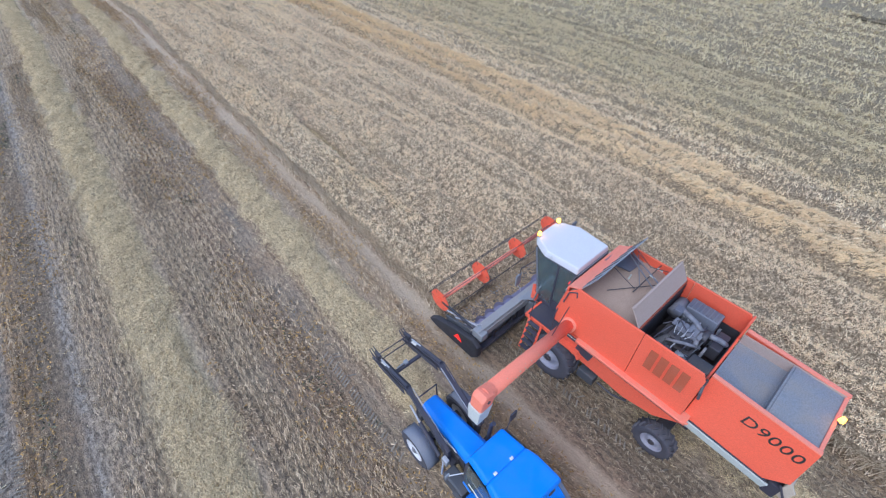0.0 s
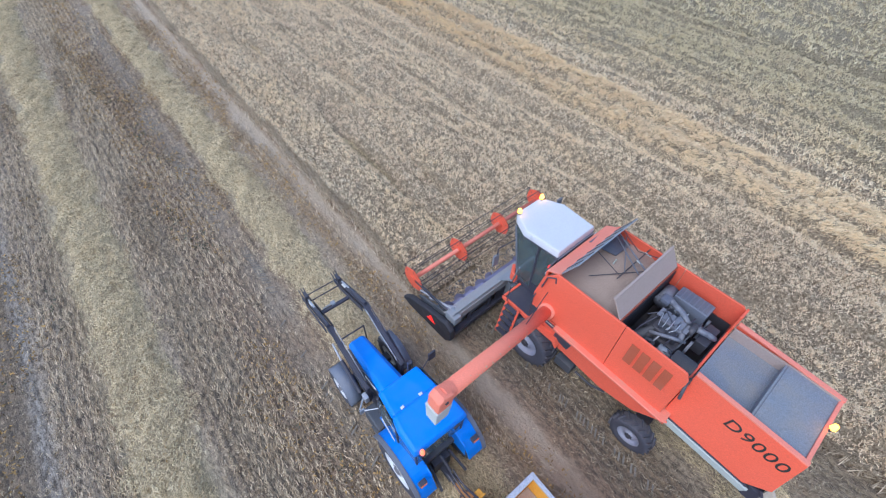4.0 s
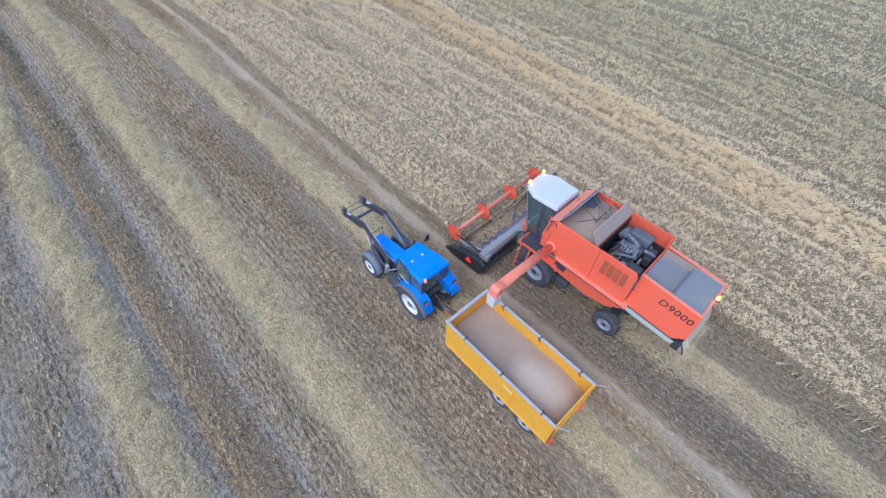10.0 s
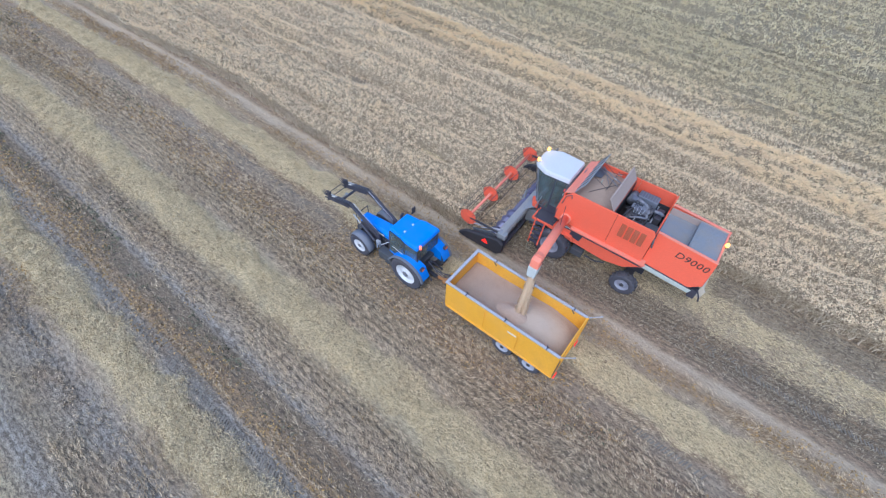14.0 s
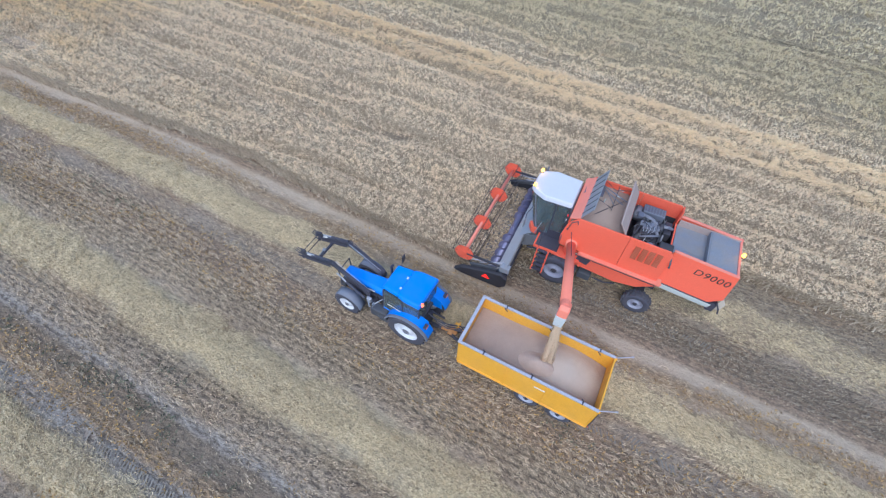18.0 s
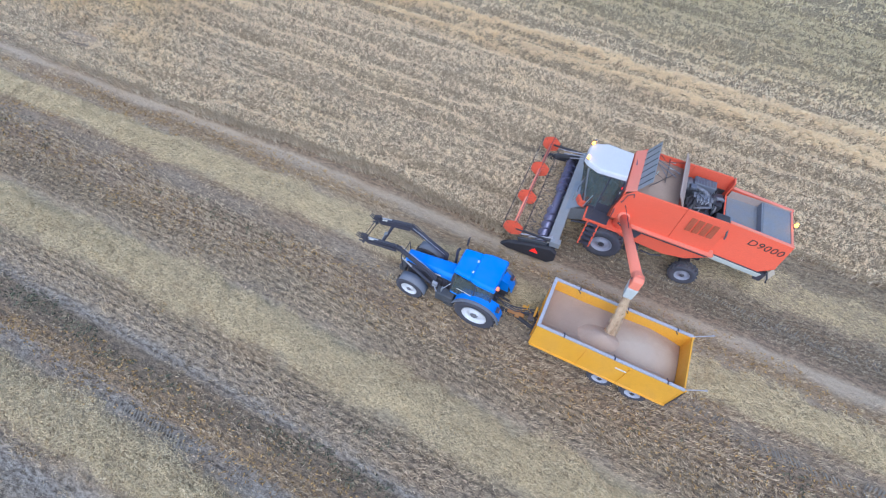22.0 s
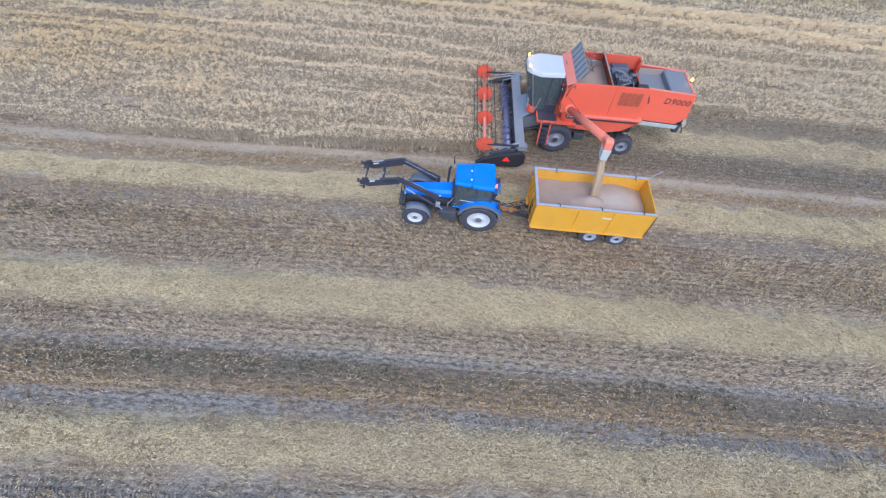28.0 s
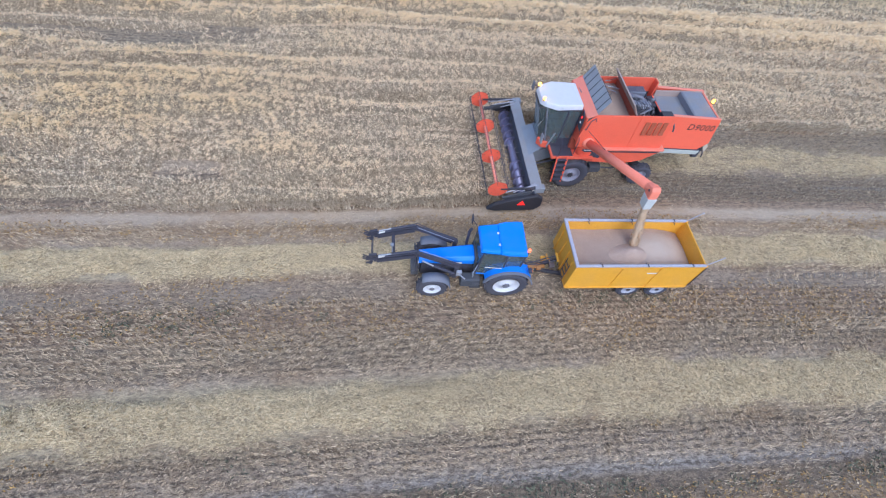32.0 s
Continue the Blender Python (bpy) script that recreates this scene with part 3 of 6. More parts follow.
def ears(rng, x0, x1, y0, y1, density, size, height=crop_height):
    """Drooping ears over the crop's height; y0 may be a line y0(x)."""
    foot = y0 if callable(y0) else (lambda x: y0 + 0 * x)
    low = float(np.min(foot(np.linspace(x0, x1, 60))))
    many = 0.19 / size ** 2
    n = int((x1 - x0) * (y1 - low) * many)
    cx, cy = rng.uniform(x0, x1, n), rng.uniform(low, y1, n)
    keep = (lattice(cx * 2.1, cy * 4.2, 14) + 0.5 * rng.random(n) > 0.34) & (cy > foot(cx))
    keep &= (drills(cx, cy) > 0.36) | (rng.random(n) < 0.45)
    keep &= (furrows(cx, cy) > 0.36) | (rng.random(n) < 0.65)
    keep &= (cx > -36) | (lattice(cx * 0.05, cy * 0.85, 7) > 0.45) | (rng.random(n) < 0.35)
    cx, cy = cx[keep], cy[keep]
    wide = size * rng.uniform(0.55, 0.95, len(cx)) * (1 + 0.5 * (np.abs(np.abs(cy - 12.2) - 0.85) < 0.6))
    top = height(cx, cy) + rng.uniform(-0.07, 0.07, len(cx))
    per = np.maximum(3, (density / many * (wide / size / 0.75) ** 2 * rng.uniform(0.7, 1.3, len(cx))).astype(int))
    i = np.repeat(np.arange(len(cx)), per)
    n = len(i)
    a, r = rng.uniform(0, 6.28318, n), np.sqrt(rng.random(n)) * 1.75
    ox, oy = np.cos(a) * r * wide[i], np.sin(a) * r * wide[i]
    p = np.stack([cx[i] + ox, cy[i] + oy, top[i] + 0.05 - 0.055 * r ** 2 * (size / 0.08) ** 0.5 - rng.random(n) ** 2 * 0.08], 1)
    # lodged wheat leans along the passes in long combed strands
    lodged = np.clip((-34 - cx) / 4, 0, 1) * np.clip((lattice(cx * 0.05, cy * 0.85, 7) - 0.40) / 0.1, 0, 1)
    lodged = np.maximum(lodged, 0.7 * (np.abs(np.abs(cy - 12.2) - 0.85) < 0.6))[i]
    d = np.stack([0.35 * np.cos(a) * r + rng.normal(0, 0.3, n) + 1.1 * lodged, 0.35 * np.sin(a) * r + rng.normal(0, 0.3, n), rng.uniform(0.1, 0.9, n)], 1)
    d /= np.linalg.norm(d, axis=1)[:, None]
    v, f = strands(rng, p, d, rng.uniform(0.8, 1.5, n) * size * (1 + 1.3 * lodged), rng.uniform(0.7, 1.3, n) * size * 0.40 * (1 - 0.25 * lodged))
    # leaves and bent stalks between the clumps
    n = int((x1 - x0) * (y1 - low) * density * 0.34)
    x, y = rng.uniform(x0, x1, n), rng.uniform(low, y1, n)
    x, y = x[y > foot(x)], y[y > foot(x)]
    n = len(x)
    d = np.stack([rng.normal(0, 0.45, n), rng.normal(0, 0.45, n), rng.uniform(0.2, 1.0, n)], 1)
    d /= np.linalg.norm(d, axis=1)[:, None]
    v2, f2 = strands(rng, np.stack([x, y, height(x, y) - rng.uniform(0.04, 0.17, n)], 1), d, rng.uniform(1.2, 2.4, n) * size, size * 0.42)
    return np.concatenate([v, v2]), np.concatenate([f, f2 + len(v)])


def lying(rng, x0, x1, middle, half, density, length, wide, height, along=0.0):
    """Straws lying about a line y = middle(x)."""
    n = int((x1 - x0) * 2 * half * density)
    x = rng.uniform(x0, x1, n)
    off = rng.uniform(-1, 1, n) * (0.75 + 0.5 * lattice(x * 0.8, 0 * x, 23)) + rng.normal(0, 0.16, n)
    y = middle(x) + off * half + 0.7 * half * (lattice(x * 0.9, np.sign(off) * 3 + 5, 21) - 0.5) * np.abs(off)
    lump = 0.6 * lattice(x * 1.5, y * 1.9, 22) + 0.4 * lattice(x * 3.4 + y * 1.5, y * 4.1, 24)
    keep = lump + 0.45 * rng.random(n) > 0.30 + 0.32 * np.clip(np.abs(off), 0, 1.2) ** 2
    x, y, off, lump = x[keep], y[keep], off[keep], lump[keep]
    n = len(x)
    z = 0.035 + height * np.exp(-(off / 0.85) ** 4) * (0.10 + 1.05 * lump) * rng.uniform(0.75, 1.05, n)
    a = rng.normal(along, 0.75, n)
    d = np.stack([np.cos(a), np.sin(a), rng.normal(0, 0.22, n)], 1)
    d /= np.linalg.norm(d, axis=1)[:, None]
    return strands(rng, np.stack([x, y, z], 1), d, rng.uniform(0.5, 1.4, n) * length, rng.uniform(0.6, 1.4, n) * wide)


def stuff(name, mesh, label, category, kind="stuff", parent=None):
    ob = new(name, mesh)
    ob.parent = parent
    return tagged(ob, label, category, kind=kind) if parent is None else ob


# ---------------------------------------------------------------- the field
def swath_line(middle):
    return lambda x: middle + bend(x) + 0.16 * (lattice(np.asarray(x, float) * 0.06, np.zeros_like(x, dtype=float) + middle, 31) - 0.5)


SWATHS = ((-5.05, 0.74), (-10.95, 0.82), (-16.70, 0.72), (-22.3, 0.7))
BEYOND = 3.02                       # the strip that is mown in this pass reaches to here
MOWN_FROM, MOWN_TO, PIECE = 23.0, -28.0, 0.5


def skirted(x0, x1, y1, step, height, foot):
    """A height sheet over the crop, its near edge on the line foot(x), closed down to the soil all round."""
    nx, ny = max(3, int((x1 - x0) / step) + 1), max(3, int((y1 - float(foot(np.array([x0]))[0])) / step) + 1)
    xs = np.linspace(x0, x1, nx)
    u = np.linspace(0, 1, ny)[:, None]
    X = np.broadcast_to(xs[None], (ny, nx))
    Y = foot(xs)[None] * (1 - u) + y1 * u
    fall = np.clip(0.55 + (Y - foot(xs)[None]) / 0.5, 0, 1) if foot is crop_edge else 1.0
    v = np.stack([X, Y, height(X, Y) * fall], -1).reshape(-1, 3)
    base = v.copy()
    base[:, 2] = -0.02
    i = (np.arange(ny - 1)[:, None] * nx + np.arange(nx - 1)[None]).ravel()
    n, r, c = len(v), np.arange(nx - 1), np.arange(ny - 1) * nx
    top = (ny - 1) * nx
    f = np.concatenate([np.stack([i, i + 1, i + nx + 1, i + nx], 1), np.stack([n + r, n + r + 1, r + 1, r], 1), np.stack([top + r, top + r + 1, n + top + r + 1, n + top + r], 1),
                        np.stack([c, c + nx, n + c + nx, n + c], 1), np.stack([n + c + nx - 1, n + c + 2 * nx - 1, c + 2 * nx - 1, c + nx - 1], 1)])
    return np.concatenate([v, base]), f


def edge_stalks(rng, x0, x1, foot, count):
    n = int((x1 - x0) * count)
    x = rng.uniform(x0, x1, n)
    y = foot(x) + rng.normal(-0.04, 0.11, n)
    h = crop_height(x, y + 0.1) * rng.uniform(0.7, 1.05, n)
    d = np.stack([rng.normal(0, 0.35, n), rng.normal(-0.30, 0.35, n), np.ones(n)], 1)
    d /= np.linalg.norm(d, axis=1)[:, None]
    return strands(rng, np.stack([x, y, h * 0.47], 1), d, h * rng.uniform(0.7, 1.05, n), 0.036)


def tread(rng, line, wide, x0, x1):
    """The print of a lugged tyre: slanting bars in two rows, here and there rubbed out."""
    x = np.arange(x0, x1, 0.13)
    vs = []
    for s in (-1, 1):
        c = x + (0.065 if s > 0 else 0) + rng.normal(0, 0.012, len(x))
        ok = lattice(c * 0.25, 0 * c + line, 35 + s) + 0.3 * rng.random(len(x)) > 0.72
        c = c[ok]
        y = line + bend(c) + 0.1 * (lattice(c * 0.1, 0 * c, 34) - 0.5)
        L, w = wide * 0.5, 0.026
        for dx, dy, z in ((-0.06 - w, 0.02, 0.012), (-0.06 + w, 0.02, 0.02), (0.06 + w, L, 0.02), (0.06 - w, L, 0.012)):
            vs.append(np.stack([c + dx, y + s * dy, np.full(len(c), z + 0.012)], 1))
    m = [len(vs[0]), len(vs[4])]
    v = np.concatenate([np.stack(vs[:4], 1).reshape(-1, 3), np.stack(vs[4:], 1).reshape(-1, 3)])
    return v, np.arange(4 * sum(m)).reshape(-1, 4)


def build_field():
    rng = np.random.default_rng(5)

    def rise(x, y):
        near = np.exp(-((x + 5) / 70) ** 4) * np.exp(-((y + 5) / 45) ** 4)
        h = 0.05 * (lattice(x * 1.2, y * 2.2, 41) - 0.5) + 0.03 * (lattice(x * 3.1, y * 4.7, 42) - 0.5)
        for m, half in SWATHS:
            h = h + 0.09 * np.exp(-((y - swath_line(m)(x)) / (half * 0.9)) ** 4) * (0.25 + lattice(x * 1.3, y * 1.7, 43))
        for m in (-1.5, 1.6, -2.85, -6.6, -12.4, -15.4, -18.3):
            h = h - 0.05 * np.exp(-((y - bend(x) - m) / 0.28) ** 2)
        return h * near - 0.02

    v, f = sheet(-75, 55, -34, 4, 0.25, rise)
    stuff("ground", raw_mesh("ground", v, f, GROUND, True), "harvested stubble field with brown soil and straw", "field", "structure")
    gx = ((-3000, -75, -3000, 3000), (55, 3000, -3000, 3000), (-75, 55, -3000, -34), (-75, 55, 4, 3000))
    vs, fs, n = [], [], 0
    for x0, x1, y0, y1 in gx:
        vs.append(np.array([(x0, y0, -0.02), (x1, y0, -0.02), (x1, y1, -0.02), (x0, y1, -0.02)]))
        fs.append(np.arange(4)[None] + n)
        n += 4
    stuff("ground", raw_mesh("ground_beyond", np.concatenate(vs), np.concatenate(fs), GROUND), "stubble field reaching to the horizon", "field", "structure")

    # straw swaths of the earlier passes
    for k, (m, half) in enumerate(SWATHS):
        dens = (1000, 950, 750, 160)[k]
        v, f = lying(rng, -58, 44, swath_line(m), half, dens * 1.5, 0.13, 0.019, 0.32)
        stuff("straw_swath", raw_mesh("straw_swath", v, f, STRAW), "long loose swath of pale cut straw on stubble", "straw")
    # chopped straw that the combine leaves behind it
    v, f = lying(rng, -26, 60, lambda x: 0.30 + 0.3 * lattice(x * 0.3, 0 * x, 36), 0.85, 800, 0.14, 0.02, 0.16)
    stuff("straw_swath", raw_mesh("fresh_swath", v, f, STRAW), "fresh chopped straw behind the combine", "straw")

    # stubble in tufts along the drilled rows, combed by the machines
    n = 150000
    x = rng.uniform(-62, 46, n)
    row = rng.integers(0, int(17.4 / 0.25), n)
    y = -19.9375 + row * 0.25 + rng.normal(0, 0.05, n)
    rich = np.exp(-((y + 9.2) / 0.7) ** 2) + np.exp(-((y + 12.6) / 0.6) ** 2) + 0.3 * np.exp(-((y + 8.2) / 0.8) ** 2)
    keep = 0.6 * lattice(x * 0.5, y * 1.3, 51) + 0.4 * lattice(x * 2.2, y * 3.4, 53) + 0.30 * rng.random(n) + 0.35 * rich > 0.62
    for m, half, share in ((-2.85, 0.3, 0.04), (-6.6, 0.35, 0.35), (-15.4, 0.3, 0.1), (-13.4, 0.25, 0.35), (-5.05, 0.8, 0.1), (-10.9, 0.95, 0.1), (-14.2, 0.6, 0.35)):
        keep &= (np.abs(y - m) > half) | (rng.random(n) < share)
    x, y = x[keep], y[keep]
    i = np.repeat(np.arange(len(x)), 5)
    n = len(i)
    L = rng.uniform(0.07, 0.20, n)
    way = np.where(lattice(x * 0.15, y * 0.8, 52) > 0.5, 1.0, -1.0)
    d = np.stack([way[i] * 0.8 + rng.normal(0, 0.5, n), 0.15 + rng.normal(0, 0.35, n), np.full(n, 0.55)], 1)
    d /= np.linalg.norm(d, axis=1)[:, None]
    x, y = x[i] + rng.normal(0, 0.07, n), y[i] + rng.normal(0, 0.035, n)
    v, f = strands(rng, np.stack([x, y + bend(x), 0.03 + L * 0.30], 1), d, L, rng.uniform(0.014, 0.036, n))
    stuff("stubble", raw_mesh("stubble", v, f, STUB), "short cut stubble standing in drilled rows", "stubble")
    n = 80000
    x, row = rng.uniform(-34, 46, n), rng.integers(0, int(5.2 / 0.25), n)
    y = -2.1875 + row * 0.25 + rng.normal(0, 0.035, n)
    L = rng.uniform(0.10, 0.24, n)
    d = np.stack([rng.normal(0, 0.6, n), rng.normal(0, 0.3, n), np.full(n, 0.8)], 1)
    d /= np.linalg.norm(d, axis=1)[:, None]
    v, f = strands(rng, np.stack([x, y, 0.02 + L * 0.36], 1), d, L, rng.uniform(0.014, 0.03, n))
    stuff("stubble", raw_mesh("fresh_stubble", v, f, STUB_DARK), "fresh stubble in the strip just mown", "stubble")

    # prints of tyres in the tracks of earlier passes
    for line, wide, x0 in ((-1.45, 0.5, -34), (-6.6, 0.55, -16), (-15.4, 0.6, -62), (-18.3, 0.5, -62)):
        v, f = tread(rng, line, wide, x0, 46)
        stuff("tyre_track", raw_mesh("tyre_track", v, f, TRACK), "pressed tyre prints in grey-brown soil", "track")

    # chaff, loose straws and withered weeds over the stubble
    v, f = lying(rng, -62, 46, lambda x: -11.0 + bend(x), 11.5, 26, 0.11, 0.015, 0.03)
    stuff("loose_straw", raw_mesh("loose_straw", v, f, STRAW), "loose bits of straw scattered over stubble", "straw")
    n = 90000
    x, y = rng.uniform(-58, 44, n), rng.uniform(-19, -2.4, n)
    belt = 1.7 * np.exp(-((y + 14.75) / 0.5) ** 2) + 0.9 * np.exp(-((y + 7.9) / 0.9) ** 2) + 0.8 * np.exp(-((y + 3.5) / 0.5) ** 2)
    keep = lattice(x * 0.30, y * 0.9, 61) * (0.5 + 0.5 * lattice(x * 2, y * 2, 62)) * (0.42 + belt) > 0.27
    x, y = x[keep], y[keep]
    n = len(x)
    d = rng.normal(size=(n, 3))
    d[:, 2] = np.abs(d[:, 2])
    d /= np.linalg.norm(d, axis=1)[:, None]
    v, f = strands(rng, np.stack([x, y + bend(x), rng.uniform(0.02, 0.10, n)], 1), d, 0.11, 0.05)
    stuff("weeds", raw_mesh("weeds", v, f, WEED), "low withered brown weeds among the stubble", "weeds")
    # dull green weeds: a thick belt, and loose patches in the tractor's lane
    n = 150000
    x, y = rng.uniform(-58, 44, n), rng.uniform(-19, -6.0, n)
    belt = 1.05 * np.exp(-((y + 14.15) / 0.5) ** 2) + 0.55 * np.exp(-((y + 7.6) / 0.8) ** 2) + 0.35 * np.exp(-((y + 12.5) / 0.5) ** 2)
    keep = lattice(x * 0.22, y * 0.8, 64) * (0.30 + 0.9 * lattice(x * 2.6, y * 3.0, 65)) * (0.28 + belt) > 0.34 + 0.35 * rng.random(n)
    x, y = x[keep], y[keep]
    n = len(x)
    d = rng.normal(size=(n, 3))
    d[:, 2] = np.abs(d[:, 2])
    d /= np.linalg.norm(d, axis=1)[:, None]
    v, f = strands(rng, np.stack([x, y + bend(x), rng.uniform(0.03, 0.13, n)], 1), d, rng.uniform(0.08, 0.17, n), 0.055)
    stuff("weeds", raw_mesh("green_weeds", v, f, GREEN), "low dull green weeds among the stubble", "weeds")

    # standing wheat beyond the strip, and ahead of it
    low = lambda x, y: crop_height(x, y) - 0.17
    flat = lambda y0: (lambda x: y0 + 0 * np.asarray(x, float))
    for k, (x0, x1, y0, y1, dens, size, step) in enumerate(((-54, 48, flat(BEYOND), 14, 640, 0.072, 0.2), (-66, 56, flat(14), 27, 200, 0.115, 0.3), (-72, 66, flat(27), 48, 50, 0.2, 0.5), (-30, 80, flat(48), 86, 9, 0.45, 1.2),
                                                            (-62, MOWN_TO, crop_edge, BEYOND, 640, 0.072, 0.2), (-66, -54, flat(BEYOND), 14, 160, 0.13, 0.25), (48, 60, flat(BEYOND), 14, 160, 0.13, 0.25))):
        v, f = skirted(x0, x1, y1, step, low, y0)
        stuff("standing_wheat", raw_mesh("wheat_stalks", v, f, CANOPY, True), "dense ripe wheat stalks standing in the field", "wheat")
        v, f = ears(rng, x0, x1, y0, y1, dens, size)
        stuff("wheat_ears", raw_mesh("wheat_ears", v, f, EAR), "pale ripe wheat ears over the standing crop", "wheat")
    # stalks that show on the cut faces
    for x0, x1, foot, many in ((-62, MOWN_TO, crop_edge, 400), (MOWN_TO, 52, flat(BEYOND), 110)):
        v, f = edge_stalks(rng, x0, x1, foot, many)
        stuff("wheat_stalks", raw_mesh("edge_stalks", v, f, STALK), "ragged wheat stalks along the cut edge", "wheat")
    v, f = sheet(-300, 300, 47.5, 400, 6.0, lambda x, y: 0.45 + 0 * x)
    stuff("standing_wheat", raw_mesh("far_wheat", v, f, CANOPY), "far wheat stretching away to the horizon", "wheat")
    for x0, x1 in ((-300, -61.5), (51.5, 300)):
        v, f = sheet(x0, x1, BEYOND if x0 > 0 else -3.0, 48, 4.0, lambda x, y: 0.5 + 0 * x)
        stuff("standing_wheat", raw_mesh("side_wheat", v, f, CANOPY), "far wheat stretching away along the field", "wheat")


def build_wheat_strip():
    """The wheat before the header, in rows that go down one after another as they are cut."""
    strip = thing("uncut_wheat", "strip of ripe standing wheat being mown by the combine", "wheat", kind="stuff")
    rng = np.random.default_rng(8)
    rows = []
    h = PIECE / 2
    x = MOWN_FROM - h
    while x > MOWN_TO:
        v, f = skirted(x - h, x + h, BEYOND - 0.01, 0.15, lambda a, b: crop_height(a, b) - 0.17, crop_edge)
        here = np.array([x, 0, 0])
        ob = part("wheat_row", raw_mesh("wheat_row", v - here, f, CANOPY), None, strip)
        ob.matrix_basis = pose(x, 0, 0)
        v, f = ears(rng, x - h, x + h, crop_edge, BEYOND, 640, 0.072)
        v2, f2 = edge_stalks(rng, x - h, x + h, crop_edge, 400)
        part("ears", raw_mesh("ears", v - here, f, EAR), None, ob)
        part("edge_stalks", raw_mesh("edge_stalks", v2 - here, f2, STALK), None, ob)
        rows.append((ob, x))
        x -= PIECE
    return rows


# ---------------------------------------------------------------- combine harvester (its front looks along -x)
def build_combine():
    c = thing("combine_harvester", "orange-red combine harvester with white cab roof, mowing wheat", "combine harvester", at=(26.43, 0.15, 0), turn=1.6)
    moving = {}
    # chassis and lower body
    part("chassis", join(box(-0.4, 4.2, -0.55, 0.55, 0.75, 1.15, 0.03), box(-0.2, 0.4, -1.35, 1.35, 0.65, 1.0, 0.04), box(3.5, 3.9, -1.15, 1.15, 0.45, 0.7, 0.03),
                         box(0.9, 2.9, -0.9, 0.9, 1.0, 1.4, 0.03)), DARK, c)
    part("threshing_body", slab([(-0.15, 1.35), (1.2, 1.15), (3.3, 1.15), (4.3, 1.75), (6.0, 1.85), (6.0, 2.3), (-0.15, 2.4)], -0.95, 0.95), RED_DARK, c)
    for s in (-1, 1):
        part("side_panel", slab([(0.55, 1.45), (2.5, 1.30), (3.35, 1.50), (4.05, 2.05), (4.05, 2.22), (0.30, 2.22)], s * 1.30, s * 1.38), RED, c, "orange lower side panel")
        # thin black strip along the panel, just below the ledge
        part("ledge_line", slab([(0.42, 2.02), (3.9, 1.98), (3.98, 2.07), (0.36, 2.11)], s * 1.381, s * 1.388, w=0), BLACK, c, "black line below the ledge")
        part("ledge", slab([(0.75, 2.24), (4.05, 2.22), (4.05, 2.33), (0.75, 2.36)], s * 1.12, s * 1.55), LEDGE, c, "dusty side ledge")
        part("guard_rail", join(rod((0.8, s * 1.565, 2.35), (3.95, s * 1.565, 2.31), 0.018, 6), rod((3.95, s * 1.565, 2.31), (4.08, s * 1.45, 2.25), 0.03, 6)), SALMON, c)
    part("belt_guard", slab([(0.75, 1.75), (1.25, 1.65), (1.35, 2.05), (0.8, 2.05)], -1.395, -1.37), BLACK, c, "black opening in the side")
    part("tool_box", box(1.05, 1.6, -1.42, -1.05, 0.75, 1.1, 0.03), PLASTIC, c, "dark box under the body")
    part("oil_pipe", path([(1.7, -1.3, 0.95), (2.2, -1.28, 0.9), (2.6, -1.2, 1.0)], 0.035), DARK, c)

    # grain tank and engine house: four thin walls
    for s in (-1, 1):
        fore = [(-0.12, 2.36), (2.25, 2.34), (2.25, 3.98), (0.30, 3.98), (-0.04, 3.60), (-0.16, 2.9)]
        aft = [(2.262, 2.34), (3.85, 2.32), (3.85, 3.80), (3.74, 3.98), (2.262, 3.98)]
        for name, pts, in (("tank_side", fore), ("engine_side", aft)):
            out = slab(pts, s * 1.36, s * 1.42, w=0.012)
            for v in out.verts:
                v.co.y -= s * 0.10 * max(0.0, (v.co.z - 3.0))
            part(name, out, RED, c, "smooth orange side sheet")
        for k in range(4):
            x0 = 2.56 + k * 0.27
            g = box(x0, x0 + 0.20, s * 1.40, s * 1.408, 3.06, 3.70, 0)
            for v in g.verts:
                v.co.y += -s * 0.10 * max(0.0, v.co.z - 3.0) + s * 0.025
            part("grille", g, VENT, c, "dusty brown air grille")
            for j in range(9):
                g = box(x0 + 0.01, x0 + 0.205, s * 1.408, s * 1.418, 3.09 + j * 0.067, 3.11 + j * 0.067, 0)
                for v in g.verts:
                    v.co.y += -s * 0.10 * max(0.0, v.co.z - 3.0) + s * 0.025
                part("slat", g, VENT, c)
    part("tank_front", box(-0.06, 0.0, -1.28, 1.28, 2.4, 3.76), RED, c, "orange wall behind the cab")
    part("tank_top_edge", slab([(-0.05, 3.74), (0.34, 3.94), (0.34, 3.99), (-0.05, 3.79)], -1.26, 1.26), SALMON, c)
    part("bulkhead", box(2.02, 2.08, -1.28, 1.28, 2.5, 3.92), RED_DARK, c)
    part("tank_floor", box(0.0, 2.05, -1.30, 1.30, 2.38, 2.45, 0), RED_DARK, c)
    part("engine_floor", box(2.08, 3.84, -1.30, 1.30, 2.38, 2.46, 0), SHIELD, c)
    # black sheets over the red walls stand in for the bay's deep shade
    part("bay_shade", join(box(2.085, 2.10, -1.24, 1.24, 2.46, 3.80, 0), box(3.78, 3.795, -1.24, 0.93, 2.46, 3.33, 0), box(2.10, 3.78, 1.22, 1.235, 2.46, 3.30, 0), box(2.10, 3.78, -1.235, -1.22, 2.46, 3.55, 0)), SHIELD, c, "black sheets added for the shade inside the engine bay")
